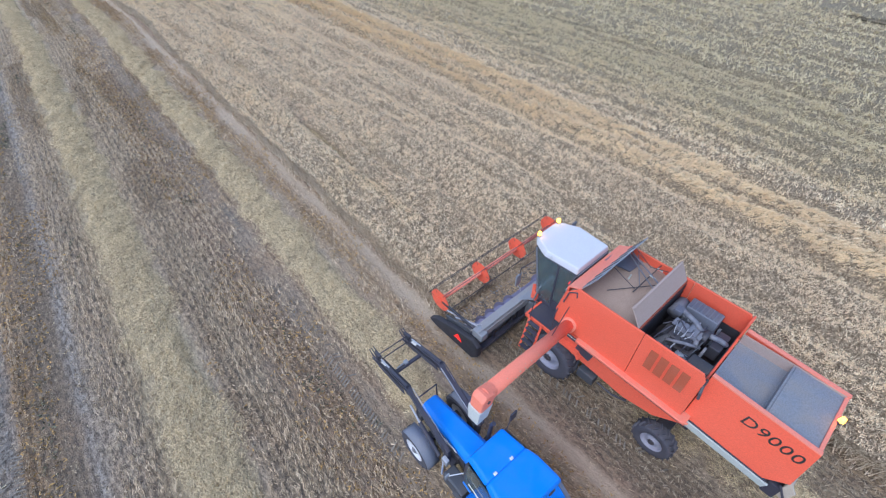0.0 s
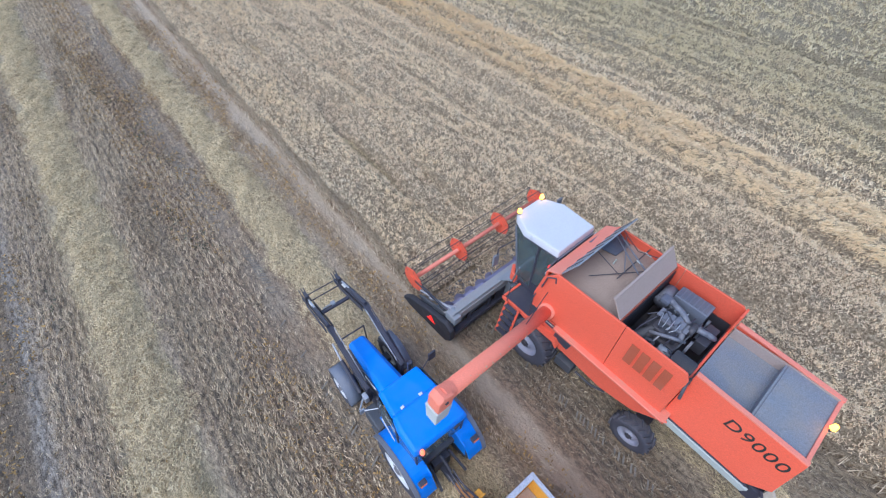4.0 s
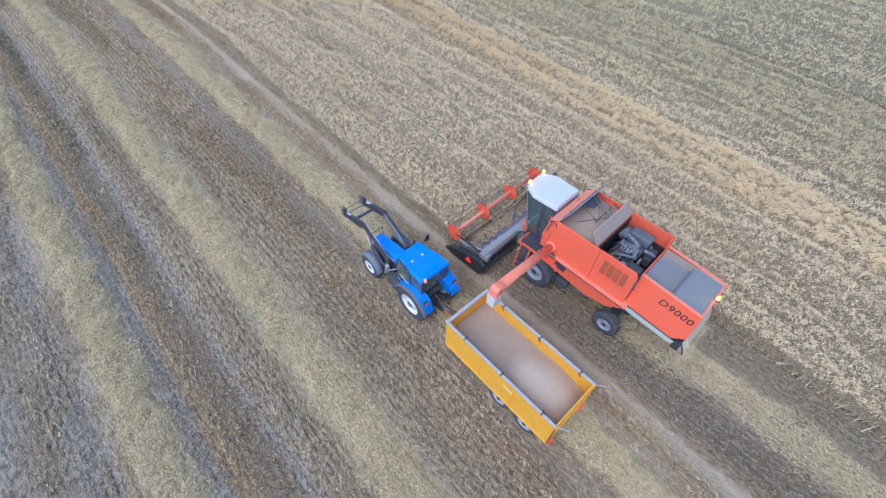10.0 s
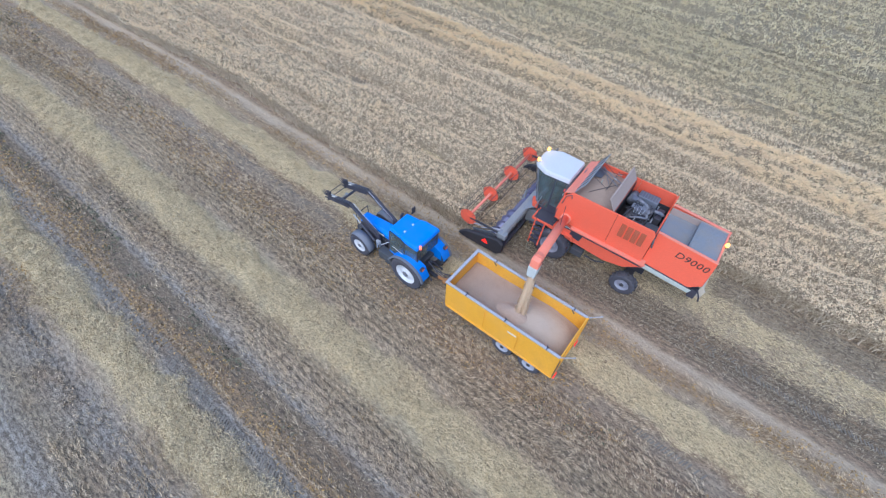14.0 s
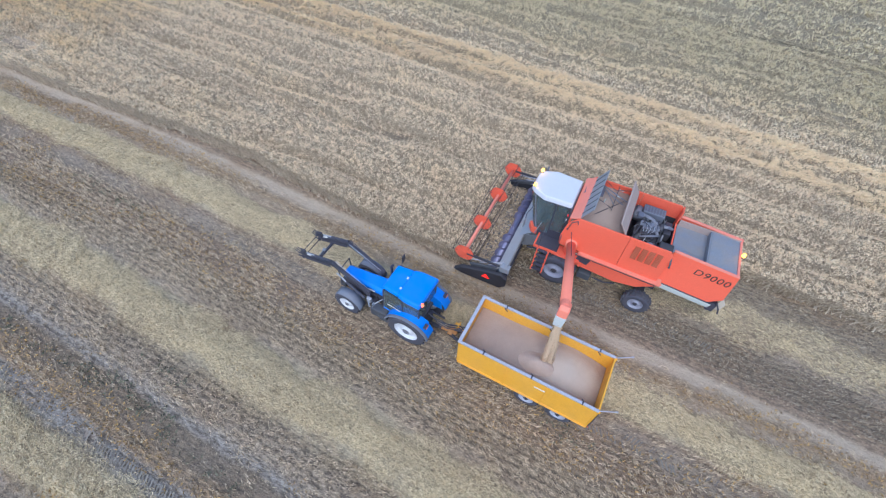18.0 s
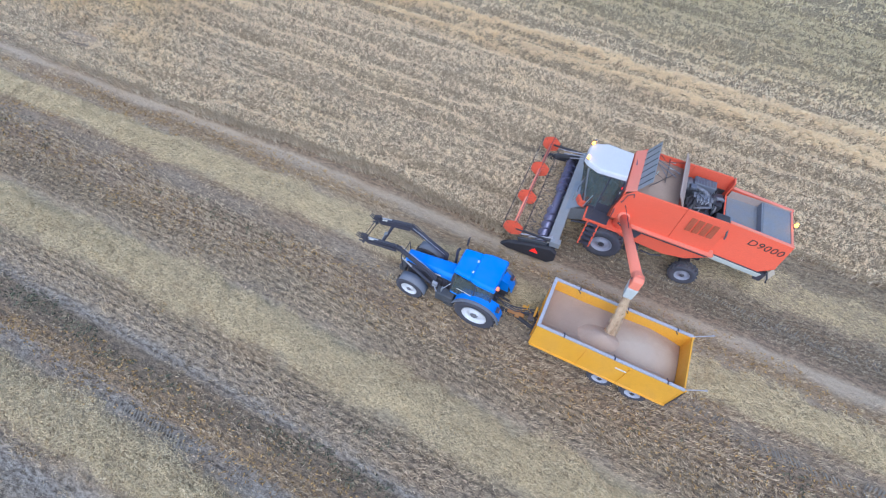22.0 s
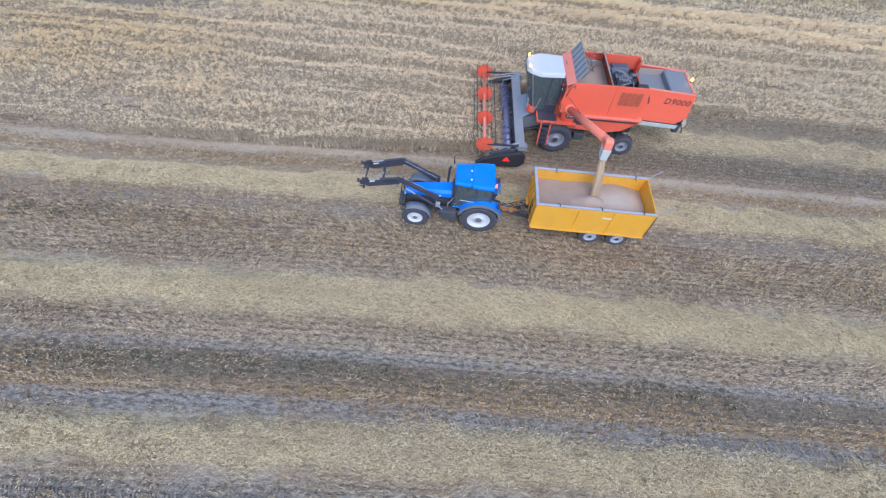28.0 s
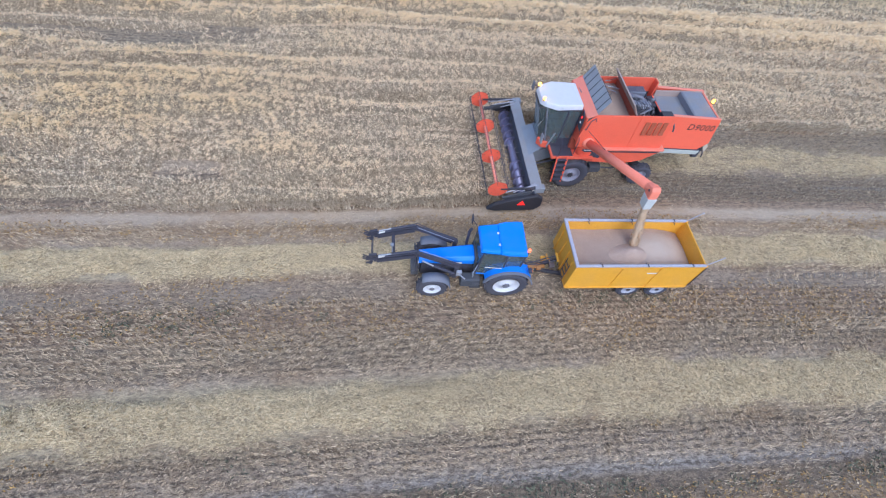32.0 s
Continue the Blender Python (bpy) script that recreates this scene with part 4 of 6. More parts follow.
    part("rear_wall", join(box(3.80, 3.86, 0.95, 1.32, 2.4, 3.97), box(3.80, 3.86, -1.32, 0.95, 2.4, 3.34)), RED, c)
    # grain standing in the tank
    bm = bmesh.new()
    n = 24
    vs = [[bm.verts.new((0.02 + 1.98 * i / n, -1.28 + 2.56 * j / n, 3.60 + 0.20 * math.exp(-((i / n - 0.5) ** 2 * 5 + (j / n - 0.62) ** 2 * 5)) + 0.015 * math.sin(i * 2.1 + j * 3.3))) for j in range(n + 1)] for i in range(n + 1)]
    for i in range(n):
        for j in range(n):
            bm.faces.new((vs[i][j], vs[i + 1][j], vs[i + 1][j + 1], vs[i][j + 1]))
    moving["grain"] = tagged(part("tank_grain", bm, GRAIN, None, "tan wheat grain heaped in the combine tank", True), category="grain")
    # folded-up tank covers, with their stays
    cover = part("front_cover", plate((0.34, -1.22, 3.99), (0.34, 1.22, 3.99), (0.66, 1.22, 4.60), (0.66, -1.22, 4.60), 0.03), GREY, c, "slatted light grey tank cover, raised")
    for k in range(6):
        y = -1.0 + k * 0.4
        part("rib", beam((0.325, y, 4.0), (0.64, y, 4.60), 0.035, 0.03), PLASTIC, cover)
    cover = part("rear_cover", plate((2.04, -1.22, 3.95), (2.04, 1.22, 3.95), (1.74, 1.22, 4.42), (1.74, -1.22, 4.42), 0.05), BROWN, c, "dusty brown tank cover, raised")
    part("edge_strip", join(box(1.71, 1.77, -1.24, 1.24, 4.41, 4.45, 0.005), rod((2.05, -1.235, 3.96), (1.74, -1.235, 4.44), 0.02, 6)), BROWN, cover)
    part("stay", path([(0.62, 0.75, 4.45), (1.15, 0.85, 4.02), (1.80, 0.80, 4.30)], 0.011, 6), DARK, c)
    part("stay", rod((0.55, -0.25, 4.35), (1.25, -0.05, 3.86), 0.010, 6), DARK, c)
    part("cross_bar", join(rod((1.28, -0.2, 3.88), (1.28, 1.28, 3.90), 0.016, 8), rod((0.75, -0.6, 3.80), (1.6, 0.5, 3.90), 0.012, 6)), DARK, c)
    part("fold_frame", join(rod((0.40, 1.10, 3.97), (1.72, 0.35, 4.06), 0.022, 8), rod((0.42, 0.98, 3.95), (1.62, 0.20, 3.98), 0.018, 8), rod((0.62, 1.15, 3.93), (1.30, 0.05, 3.95), 0.014, 6)), GREY_DARK, c, "folded grey cover frame")
    for y in (0.55, 0.95):
        part("hinge_pin", rod((1.30, y, 4.02), (1.48, y - 0.05, 4.05), 0.02, 8), STRIPE, c, "pale hinge pin")
    part("tank_screen", plate((0.06, 0.30, 3.86), (0.06, 1.22, 3.80), (0.80, 1.22, 3.70), (0.80, 0.45, 3.84), 0.03), COOLER, c, "dark blue-grey sheet over the tank auger")
    part("maker_plate", box(0.30, 0.95, -1.392, -1.382, 2.08, 2.19, 0.003), BLACK, c, "black maker's plate")
    part("maker_bar", box(0.38, 0.86, -1.398, -1.393, 2.12, 2.15, 0), MARK, c, "pale bar of writing")
    part("grain_probe", rod((0.9, 0.2, 3.7), (0.93, 0.22, 3.98), 0.022, 8), STRIPE, c, "small pale sensor on a rod")

    # the engine in its open bay
    e = part("engine_block", join(box(2.45, 3.25, -0.55, 0.35, 2.5, 3.35, 0.05), box(2.55, 3.15, -0.45, 0.25, 3.35, 3.55, 0.06), box(2.35, 2.6, -0.3, 0.15, 2.7, 3.3, 0.05)), DARK, c, "dark oily diesel engine")
    part("radiator", join(box(2.45, 3.30, 0.66, 1.10, 2.7, 3.66, 0.03)), FENDER, e, "dark radiator housing")
    for k in range(7):
        part("fin", box(2.48 + k * 0.115, 2.56 + k * 0.115, 0.70, 1.06, 3.662, 3.69, 0.005), COOLER, e)
    part("muffler", rod((2.32, -0.95, 3.18), (2.80, -0.15, 3.50), 0.13, 16), PLASTIC, e, "sooty grey muffler", True)
    part("exhaust_pipe", path([(2.80, -0.15, 3.50), (2.9, 0.1, 3.66), (3.1, 0.05, 3.6), (3.2, -0.3, 3.55)], 0.06, 10), GREY_DARK, e, smooth=True)
    part("intake_pipe", path([(2.3, 0.5, 3.6), (2.55, 0.35, 3.72), (2.85, 0.28, 3.70), (3.15, 0.2, 3.55)], 0.075, 10), GREY_DARK, e, smooth=True)
    part("air_filter", join(rod((2.30, 0.42, 3.45), (2.30, 0.95, 3.45), 0.17, 16), rod((2.30, 0.38, 3.45), (2.30, 0.42, 3.45), 0.18, 16)), GREY_DARK, e, smooth=True)
    part("coolant_pipe", path([(3.30, -0.25, 3.5), (3.0, -0.5, 3.62), (2.6, -0.62, 3.5)], 0.045, 8), GREY_DARK, e, smooth=True)
    part("pulley", rod((3.38, -0.15, 3.32), (3.44, -0.15, 3.32), 0.17, 20), GREY_DARK, e)
    part("battery", box(3.40, 3.72, -1.15, -0.72, 3.15, 3.42, 0.02), PLASTIC, e)
    part("filter_can", rod((3.12, -0.72, 3.1), (3.12, -0.72, 3.45), 0.08, 12), DARK, e, smooth=True)
    part("fuel_hose", path([(3.55, -1.0, 3.42), (3.35, -0.85, 3.55), (3.15, -0.7, 3.45), (2.9, -0.85, 3.35), (2.6, -0.8, 3.2)], 0.022, 6), BLACK, e)
    part("rocker_cover", box(2.60, 3.12, -0.22, 0.10, 3.55, 3.66, 0.03), GREY_DARK, e, "grey rocker cover")
    part("injector_pump", join(box(2.62, 2.98, -0.50, -0.34, 3.4, 3.58, 0.03), rod((2.7, -0.42, 3.5), (2.7, -0.42, 3.66), 0.03, 8), rod((2.88, -0.42, 3.5), (2.88, -0.42, 3.66), 0.03, 8)), DARK, e)
    part("turbo", join(rod((3.18, 0.05, 3.62), (3.32, 0.05, 3.62), 0.13, 16), rod((3.25, 0.05, 3.62), (3.25, 0.25, 3.66), 0.07, 12)), DARK, e, "grey turbocharger", True)
    part("fan_belt", join(box(3.37, 3.40, -0.6, -0.1, 3.0, 3.05, 0.005), rod((3.36, -0.55, 3.15), (3.42, -0.55, 3.15), 0.10, 16)), BLACK, e)
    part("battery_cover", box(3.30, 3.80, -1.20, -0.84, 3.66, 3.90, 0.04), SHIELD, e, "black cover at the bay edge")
    part("oil_tank", box(2.15, 2.55, -1.2, -0.75, 2.9, 3.35, 0.04), DARK, e)
    part("oil_cooler", box(3.42, 3.70, 0.1, 0.8, 3.0, 3.4, 0.03), DARK, e)
    for k in range(5):
        part("engine_hose", path([(2.3 + 0.22 * k, -0.9, 3.1), (2.38 + 0.22 * k, -0.6, 3.48 + 0.03 * k), (2.5 + 0.2 * k, -0.2 + 0.1 * k, 3.6), (2.6 + 0.18 * k, 0.5, 3.55)], 0.018, 6), (BLACK, PLASTIC, STEEL)[k % 3], e)
    part("wiring", path([(2.3, -0.2, 3.5), (2.6, 0.0, 3.75), (2.9, -0.2, 3.7), (3.2, 0.3, 3.62), (3.5, 0.5, 3.5)], 0.016, 6), BLACK, e)
    for k in range(6):
        part("cylinder_head", box(2.47 + 0.13 * k, 2.57 + 0.13 * k, -0.20, 0.08, 3.66, 3.70, 0.012), GREY_DARK, e)
    for k in range(4):
        part("injector_line", path([(2.66 + 0.09 * k, -0.42, 3.66), (2.62 + 0.13 * k, -0.34, 3.76), (2.58 + 0.14 * k, -0.12, 3.74)], 0.009, 5), STEEL, e)
    part("cooling_fan", join(rod((3.30, 0.62, 3.25), (3.46, 0.62, 3.25), 0.05, 10), *[plate((3.38, 0.62, 3.25), (3.42, 0.62 + 0.30 * math.cos(a), 3.25 + 0.30 * math.sin(a)), (3.36, 0.62 + 0.30 * math.cos(a + 0.5), 3.25 + 0.30 * math.sin(a + 0.5)), (3.38, 0.66, 3.27), 0.008)
                              for a in [1.047 * j for j in range(6)]]), GREY, e, "pale grey cooling fan")
    part("alternator", join(rod((2.95, -0.72, 3.36), (3.22, -0.72, 3.36), 0.11, 14), rod((3.22, -0.72, 3.36), (3.27, -0.72, 3.36), 0.07, 12)), GREY, e, "steel alternator", True)
    part("hydraulic_pump", join(box(2.62, 2.86, -0.92, -0.70, 3.22, 3.42, 0.03), rod((2.74, -0.81, 3.42), (2.74, -0.81, 3.52), 0.05, 10)), DARK, e)
    part("expansion_tank", box(2.28, 2.52, 0.20, 0.46, 3.62, 3.78, 0.05), COOLER, e, "dark coolant tank")
    part("air_duct", path([(3.70, 0.45, 3.4), (3.55, 0.25, 3.62), (3.32, 0.15, 3.66)], 0.07, 10), GREY_DARK, e, "ribbed grey air duct", True)
    for k in range(4):
        part("pipe_clamp", rod((2.40 + 0.16 * k, 0.44 - 0.05 * k, 3.60), (2.43 + 0.16 * k, 0.43 - 0.05 * k, 3.62), 0.085, 12), GREY, e)
    part("bay_handle", path([(3.86, -1.02, 3.55), (3.86, -1.30, 3.62), (3.90, -1.42, 3.48), (3.93, -1.44, 3.30)], 0.035, 8), PLASTIC, c, "curved dark pipe at the corner")

    # straw hood behind, a sunk tray on its top
    hx0, hx1 = 3.88, 6.22
    for s in (-1, 1):
        pts = [(hx0, 2.20), (5.85, 2.10), (6.26, 2.45), (hx1, 3.60), (hx0, 3.76)]
        out = slab(pts, s * 1.22, s * 1.27, w=0.012)
        for v in out.verts:
            v.co.y -= s * 0.17 * max(0.0, v.co.z - 2.15)
        part("hood_side", out, RED, c, "orange straw hood side")
        part("hood_rim", slab([(hx0, 3.74), (hx1, 3.585), (hx1, 3.635), (hx0, 3.79)], s * 0.90, s * 1.015, w=0.01), SALMON, c, "faded orange rim")
        part("side_strip", slab([(4.02, 1.93), (5.95, 1.83), (6.02, 2.03), (4.02, 2.14)], s * 1.25, s * 1.31), STRIPE, c, "pale grey lower strip")
        part("black_line", slab([(4.0, 2.145), (5.95, 2.04), (5.95, 2.095), (4.0, 2.20)], s * 1.24, s * 1.275, w=0), BLACK, c)
    part("hood_back", slab([(6.14, 2.4), (6.24, 2.45), (6.21, 3.60), (6.13, 3.60)], -0.95, 0.95), SALMON, c, "faded orange rear sheet")
    part("front_tray", join(box(hx0, 5.08, -0.92, 0.92, 3.28, 3.32, 0.005), box(5.05, 5.10, -0.92, 0.92, 3.30, 3.60, 0.005)), TRAY, c, "sunk grey sheet-metal tray")
    part("rear_tray", slab([(5.10, 3.58), (6.15, 3.52), (6.15, 3.56), (5.10, 3.62)], -0.92, 0.92), TRAY, c, "grey sheet-metal hood top")
    for s in (-1, 1):
        part("tray_wall", box(hx0, 6.15, s * 0.905 - 0.025, s * 0.905 + 0.025, 3.28, 3.62, 0.005), BROWN, c)
    part("chopper", join(box(5.7, 6.25, -0.9, 0.9, 1.55, 2.0, 0.04), box(6.0, 6.3, -1.12, -0.85, 1.45, 1.95, 0.05)), BLACK, c, "black straw chopper under the hood")
    part("deflector", plate((6.26, -1.02, 2.34), (6.26, 1.02, 2.34), (6.46, 1.0, 1.80), (6.46, -1.0, 1.80), 0.03), CHAFFY, c, "dusty straw deflector below the hood")
    part("deflector_arm", path([(6.2, -1.12, 2.1), (6.42, -1.14, 1.75), (6.5, -1.12, 1.5)], 0.03, 6), BLACK, c)
    part("rear_flap", slab([(6.24, 1.70), (6.46, 1.62), (6.50, 2.10), (6.27, 2.40)], -1.10, -1.04), CHAFFY, c, "cream dusty flap at the rear corner")
    # model number on the hood
    for s in (-1,):
        cu = bpy.data.curves.new("lettering", "FONT")
        cu.body, cu.size, cu.extrude, cu.shear, cu.space_character = "D9000", 0.40, 0.004, 0.18, 1.10
        tmp = bpy.data.objects.new("lettering", cu)
        scene.collection.objects.link(tmp)
        bpy.context.view_layer.update()
        me = bpy.data.meshes.new_from_object(tmp.evaluated_get(bpy.context.evaluated_depsgraph_get()))
        bpy.data.objects.remove(tmp)
        me.materials.clear()
        bm = bmesh.new()
        bm.from_mesh(me)
        bpy.data.meshes.remove(me)
        for v in bm.verts:
            x, z = v.co.x * 1.10, v.co.y * 0.97
            tall = 3.13 + z - 0.05 * x
            v.co = Vector((4.80 + x, -1.276 + 0.17 * (tall - 2.15) + (-0.004 if v.co.z > 0 else 0.004), tall))
        part("lettering", bm, LETTER, c, "dark model number D9000")

    # cab
    roof = slab([(-1.92, -0.42), (-1.75, -0.62), (-1.25, -0.86), (-0.12, -0.78), (-0.12, 0.78), (-1.25, 0.86), (-1.75, 0.62), (-1.92, 0.42)], 3.80, 4.02, "z", 0.05,
                [(-1.86, -0.40), (-1.70, -0.58), (-1.22, -0.80), (-0.14, -0.73), (-0.14, 0.73), (-1.22, 0.80), (-1.70, 0.58), (-1.86, 0.40)])
    part("cab_roof", roof, WHITE, c, "white cab roof with amber beacons")
    part("roof_lamp", rod((-1.02, -0.84, 3.93), (-1.02, -0.885, 3.93), 0.045, 14), LAMP_LENS, c)
    for y in (-0.46, 0.46):
        b = part("beacon", join(rod((-1.80, y, 4.02), (-1.80, y, 4.06), 0.06, 14)), BLACK, c)
        part("lens", rod((-1.80, y, 4.06), (-1.80, y, 4.17), 0.062, 14, 0.045), AMBER_LIT, b, "lit amber lens", True)
    b = part("beacon", rod((6.22, 0.05, 3.58), (6.22, 0.05, 3.70), 0.03, 10), BLACK, c)
    part("lens", rod((6.22, 0.05, 3.70), (6.22, 0.05, 3.82), 0.062, 14, 0.048), AMBER_LIT, b, "lit amber lens", True)
    for s in (-1, 1):
        part("door_pane", plate((-1.24, s * 0.74, 2.0), (-0.75, s * 0.79, 2.0), (-0.75, s * 0.79, 3.78), (-1.62, s * 0.71, 3.78), 0.02), GLASS, c, "tinted cab glass")
        part("rear_pane", plate((-0.68, s * 0.79, 2.3), (-0.20, s * 0.78, 2.3), (-0.20, s * 0.78, 3.78), (-0.68, s * 0.79, 3.78), 0.02), GLASS, c, "tinted cab glass")
        part("corner_pane", plate((-1.48, s * 0.42, 2.0), (-1.26, s * 0.73, 2.0), (-1.64, s * 0.70, 3.78), (-1.88, s * 0.40, 3.78), 0.02), GLASS, c)
        for p, q in (((-1.24, s * 0.75, 1.95), (-1.64, s * 0.71, 3.8)), ((-0.715, s * 0.80, 1.95), (-0.715, s * 0.80, 3.8)), ((-0.16, s * 0.79, 1.95), (-0.16, s * 0.79, 3.8))):
            part("pillar", beam(p, q, 0.05, 0.06), GREY_DARK if p[0] < -1 else BLACK, c)
        part("cab_side", slab([(-1.22, 1.75), (-0.1, 1.75), (-0.1, 2.28), (-0.7, 2.28), (-0.72, 2.0), (-1.22, 2.0)], s * 0.74, s * 0.80), BLACK, c)
    part("windscreen", plate((-1.48, -0.42, 1.95), (-1.48, 0.42, 1.95), (-1.88, 0.40, 3.78), (-1.88, -0.40, 3.78), 0.02), GLASS, c, "tinted windscreen")
    part("cab_floor", join(box(-1.45, -0.1, -0.72, 0.72, 1.72, 1.86, 0.02)), GREY_DARK, c, "dusty grey cab floor")
    part("cab_back", box(-0.14, -0.09, -0.74, 0.74, 1.9, 3.80), FENDER, c, "grey rear wall of the cab")
    part("driver_seat", join(box(-0.75, -0.30, -0.26, 0.26, 2.2, 2.42, 0.05), box(-0.36, -0.22, -0.25, 0.25, 2.4, 3.05, 0.05), box(-0.65, -0.40, -0.2, 0.2, 1.86, 2.2, 0.03)), PLASTIC, c, "empty dark seat")
    part("head_rest", box(-0.34, -0.24, -0.14, 0.14, 3.06, 3.22, 0.04), FENDER, c, "grey head rest")
    part("steering_column", join(rod((-1.22, 0, 1.86), (-1.08, 0, 2.55), 0.05, 10), rod((-1.10, 0, 2.53), (-1.06, 0, 2.58), 0.2, 20)), BLACK, c)
    part("armrest_panel", box(-1.22, -0.95, -0.68, -0.36, 1.87, 2.02, 0.03), RED, c, "small orange panel in the cab")
    part("cab_corner", slab([(-1.60, -0.58), (-1.42, -0.86), (-1.16, -0.90), (-1.16, -0.82), (-1.34, -0.78), (-1.50, -0.50)], 1.78, 2.12, "z", 0.03), RED, c, "orange corner below the windscreen")
    part("cab_console", join(box(-1.0, -0.45, 0.34, 0.58, 1.86, 2.45, 0.03), rod((-0.85, 0.45, 2.45), (-0.90, 0.45, 2.68), 0.016, 8)), PLASTIC, c, "dark control console")
    part("cab_visor", slab([(-1.90, 3.62), (-1.84, 3.62), (-1.86, 3.79), (-1.92, 3.79)], -0.40, 0.40, w=0.005), PLASTIC, c)
    for s in (-1, 1):
        part("roof_gutter", rod((-1.24, s * 0.85, 3.80), (-0.14, s * 0.78, 3.80), 0.02, 6), BLACK, c)
    part("wiper", join(rod((-1.58, -0.62, 3.3), (-1.66, -0.40, 2.6), 0.012, 6)), STEEL, c)
    lamp = part("lamp_panel", plate((-0.13, -0.84, 3.15), (-0.13, -1.22, 3.05), (-0.10, -1.14, 3.72), (-0.10, -0.84, 3.86), 0.03), BLACK, c, "black panel with lamps")
    part("warning_lamp", rod((-0.15, -1.0, 3.62), (-0.18, -1.0, 3.62), 0.05, 12), RED_LENS, lamp)
    part("work_lamp", rod((-0.15, -1.04, 3.40), (-0.18, -1.04, 3.40), 0.05, 12), LAMP_LENS, lamp)
    part("work_lamp", rod((-0.15, 1.02, 3.5), (-0.18, 1.02, 3.5), 0.06, 12), LAMP_LENS, lamp)
    part("hand_rail", path([(-0.05, -1.30, 3.35), (0.02, -1.42, 3.3), (0.10, -1.40, 3.75), (0.30, -1.34, 3.85), (0.34, -1.36, 3.70)], 0.018, 6), BLACK, c)
    part("hand_rail", path([(-0.1, -1.48, 2.0), (-0.1, -1.50, 2.75), (-0.12, -1.3, 3.0)], 0.018, 6), BLACK, c)
    # platform, ladder and mirror
    part("platform", box(-1.0, -0.05, -1.50, -0.81, 1.78, 1.86, 0.01), BLACK, c, "dark standing platform")
    part("platform_edge", join(box(-1.05, 0.0, -1.56, -1.50, 1.76, 1.89, 0.01), box(-1.06, -0.99, -1.54, -0.81, 1.76, 1.89, 0.01)), RED, c)
    part("fender", join(slab([(-0.25, 1.72), (0.85, 1.72), (0.98, 1.55), (1.02, 1.62), (0.90, 1.80), (-0.25, 1.80)], -1.55, -1.0)), RED, c)
    l = part("ladder_rail", join(beam((-0.82, -1.62, 1.95), (-0.82, -1.90, 0.66), 0.04, 0.07), beam((-0.36, -1.62, 1.95), (-0.36, -1.90, 0.66), 0.04, 0.07)), RED, c, "orange ladder")
    for k in range(5):
        z = 0.80 + k * 0.25
        y = -1.87 + (z - 0.80) * 0.217
        part("step", box(-0.81, -0.37, y - 0.09, y + 0.05, z, z + 0.03, 0.006), BLACK, l)
    part("ladder_brace", path([(-0.82, -1.62, 1.95), (-0.82, -1.57, 2.60), (-0.80, -1.2, 2.75)], 0.016, 6), BLACK, l)
    m = part("mirror_arm", path([(-1.55, -0.78, 3.35), (-1.70, -1.25, 3.2), (-1.70, -1.30, 2.75)], 0.016, 6), BLACK, c)
    part("mirror", box(-1.74, -1.68, -1.42, -1.20, 2.5, 2.95, 0.02), GREY, m, "grey cab mirror")
    m = part("mirror_arm", path([(-1.55, 0.78, 3.55), (-1.72, 1.3, 3.5)], 0.016, 6), BLACK, c)
    part("mirror", box(-1.75, -1.69, 1.22, 1.44, 3.2, 3.6, 0.02), GREY_DARK, m, "dark cab mirror")
    part("door_bar", beam((-1.22, -0.98, 1.95), (-1.05, -1.02, 2.75), 0.08, 0.03), GREY, c, "pale grey bar beside the door")

    # unloading auger swung out over the trailer
    a0, a1 = Vector((0.36, -1.28, 2.55)), Vector((0.93, -5.62, 4.42))
    au = part("unloading_auger", rod(a0, a1, 0.175, 24), TUBE, c, "long faded orange unloading auger", True)
    part("auger_collar", rod(a0 + Vector((-.03, .14, -.06)), a0 + (a1 - a0) * 0.06, 0.23, 24), TUBE, au, smooth=True)
    part("flange", rod(a0 + (a1 - a0) * 0.55, a0 + (a1 - a0) * 0.555, 0.181, 24), TUBE, au, smooth=True)
    part("auger_base", join(rod((0.36, -1.15, 1.6), (0.36, -1.15, 2.62), 0.23, 20)), RED, au, smooth=True)
    d = (a1 - a0).normalized()
    part("elbow", join(rod(a1 - d * 0.25, a1 + d * 0.04, 0.182, 20), slab([(-5.42, 4.50), (-5.70, 4.61), (-5.84, 4.52), (-5.88, 4.12), (-5.50, 4.12)], 0.76, 1.11, "x", 0.07)), TUBE, au, "orange outlet elbow")
    part("elbow_bolt", rod((1.13, -5.66, 4.42), (0.74, -5.66, 4.42), 0.04, 10), DARK, au)
    boot = slab([(0.75, -5.90), (1.11, -5.90), (1.11, -5.50), (0.75, -5.50)], 4.16, 3.66, "z", 0.02, [(0.79, -5.92), (1.08, -5.92), (1.08, -5.58), (0.79, -5.58)])
    part("spout_boot", boot, BOOT, au, "off-white rubber spout boot")
    part("auger_stay", rod((0.2, -1.35, 3.2), a0 + (a1 - a0) * 0.3 + Vector((0, 0, 0.19)), 0.012, 6), DARK, au)

    # wheels
    moving["wheels"] = []
    for s in (-1, 1):
        moving["wheels"].append((wheel(c, (0.12, s * 1.42, 0.84), 0.84, 0.56, 0.44, 20, s, RIM_DULL, 0.14), (0.12, s * 1.42, 0.84), 0.84))
        moving["wheels"].append((wheel(c, (3.70, s * 1.32, 0.58), 0.58, 0.40, 0.30, 18, s, RIM_DULL, 0.10), (3.70, s * 1.32, 0.58), 0.58))

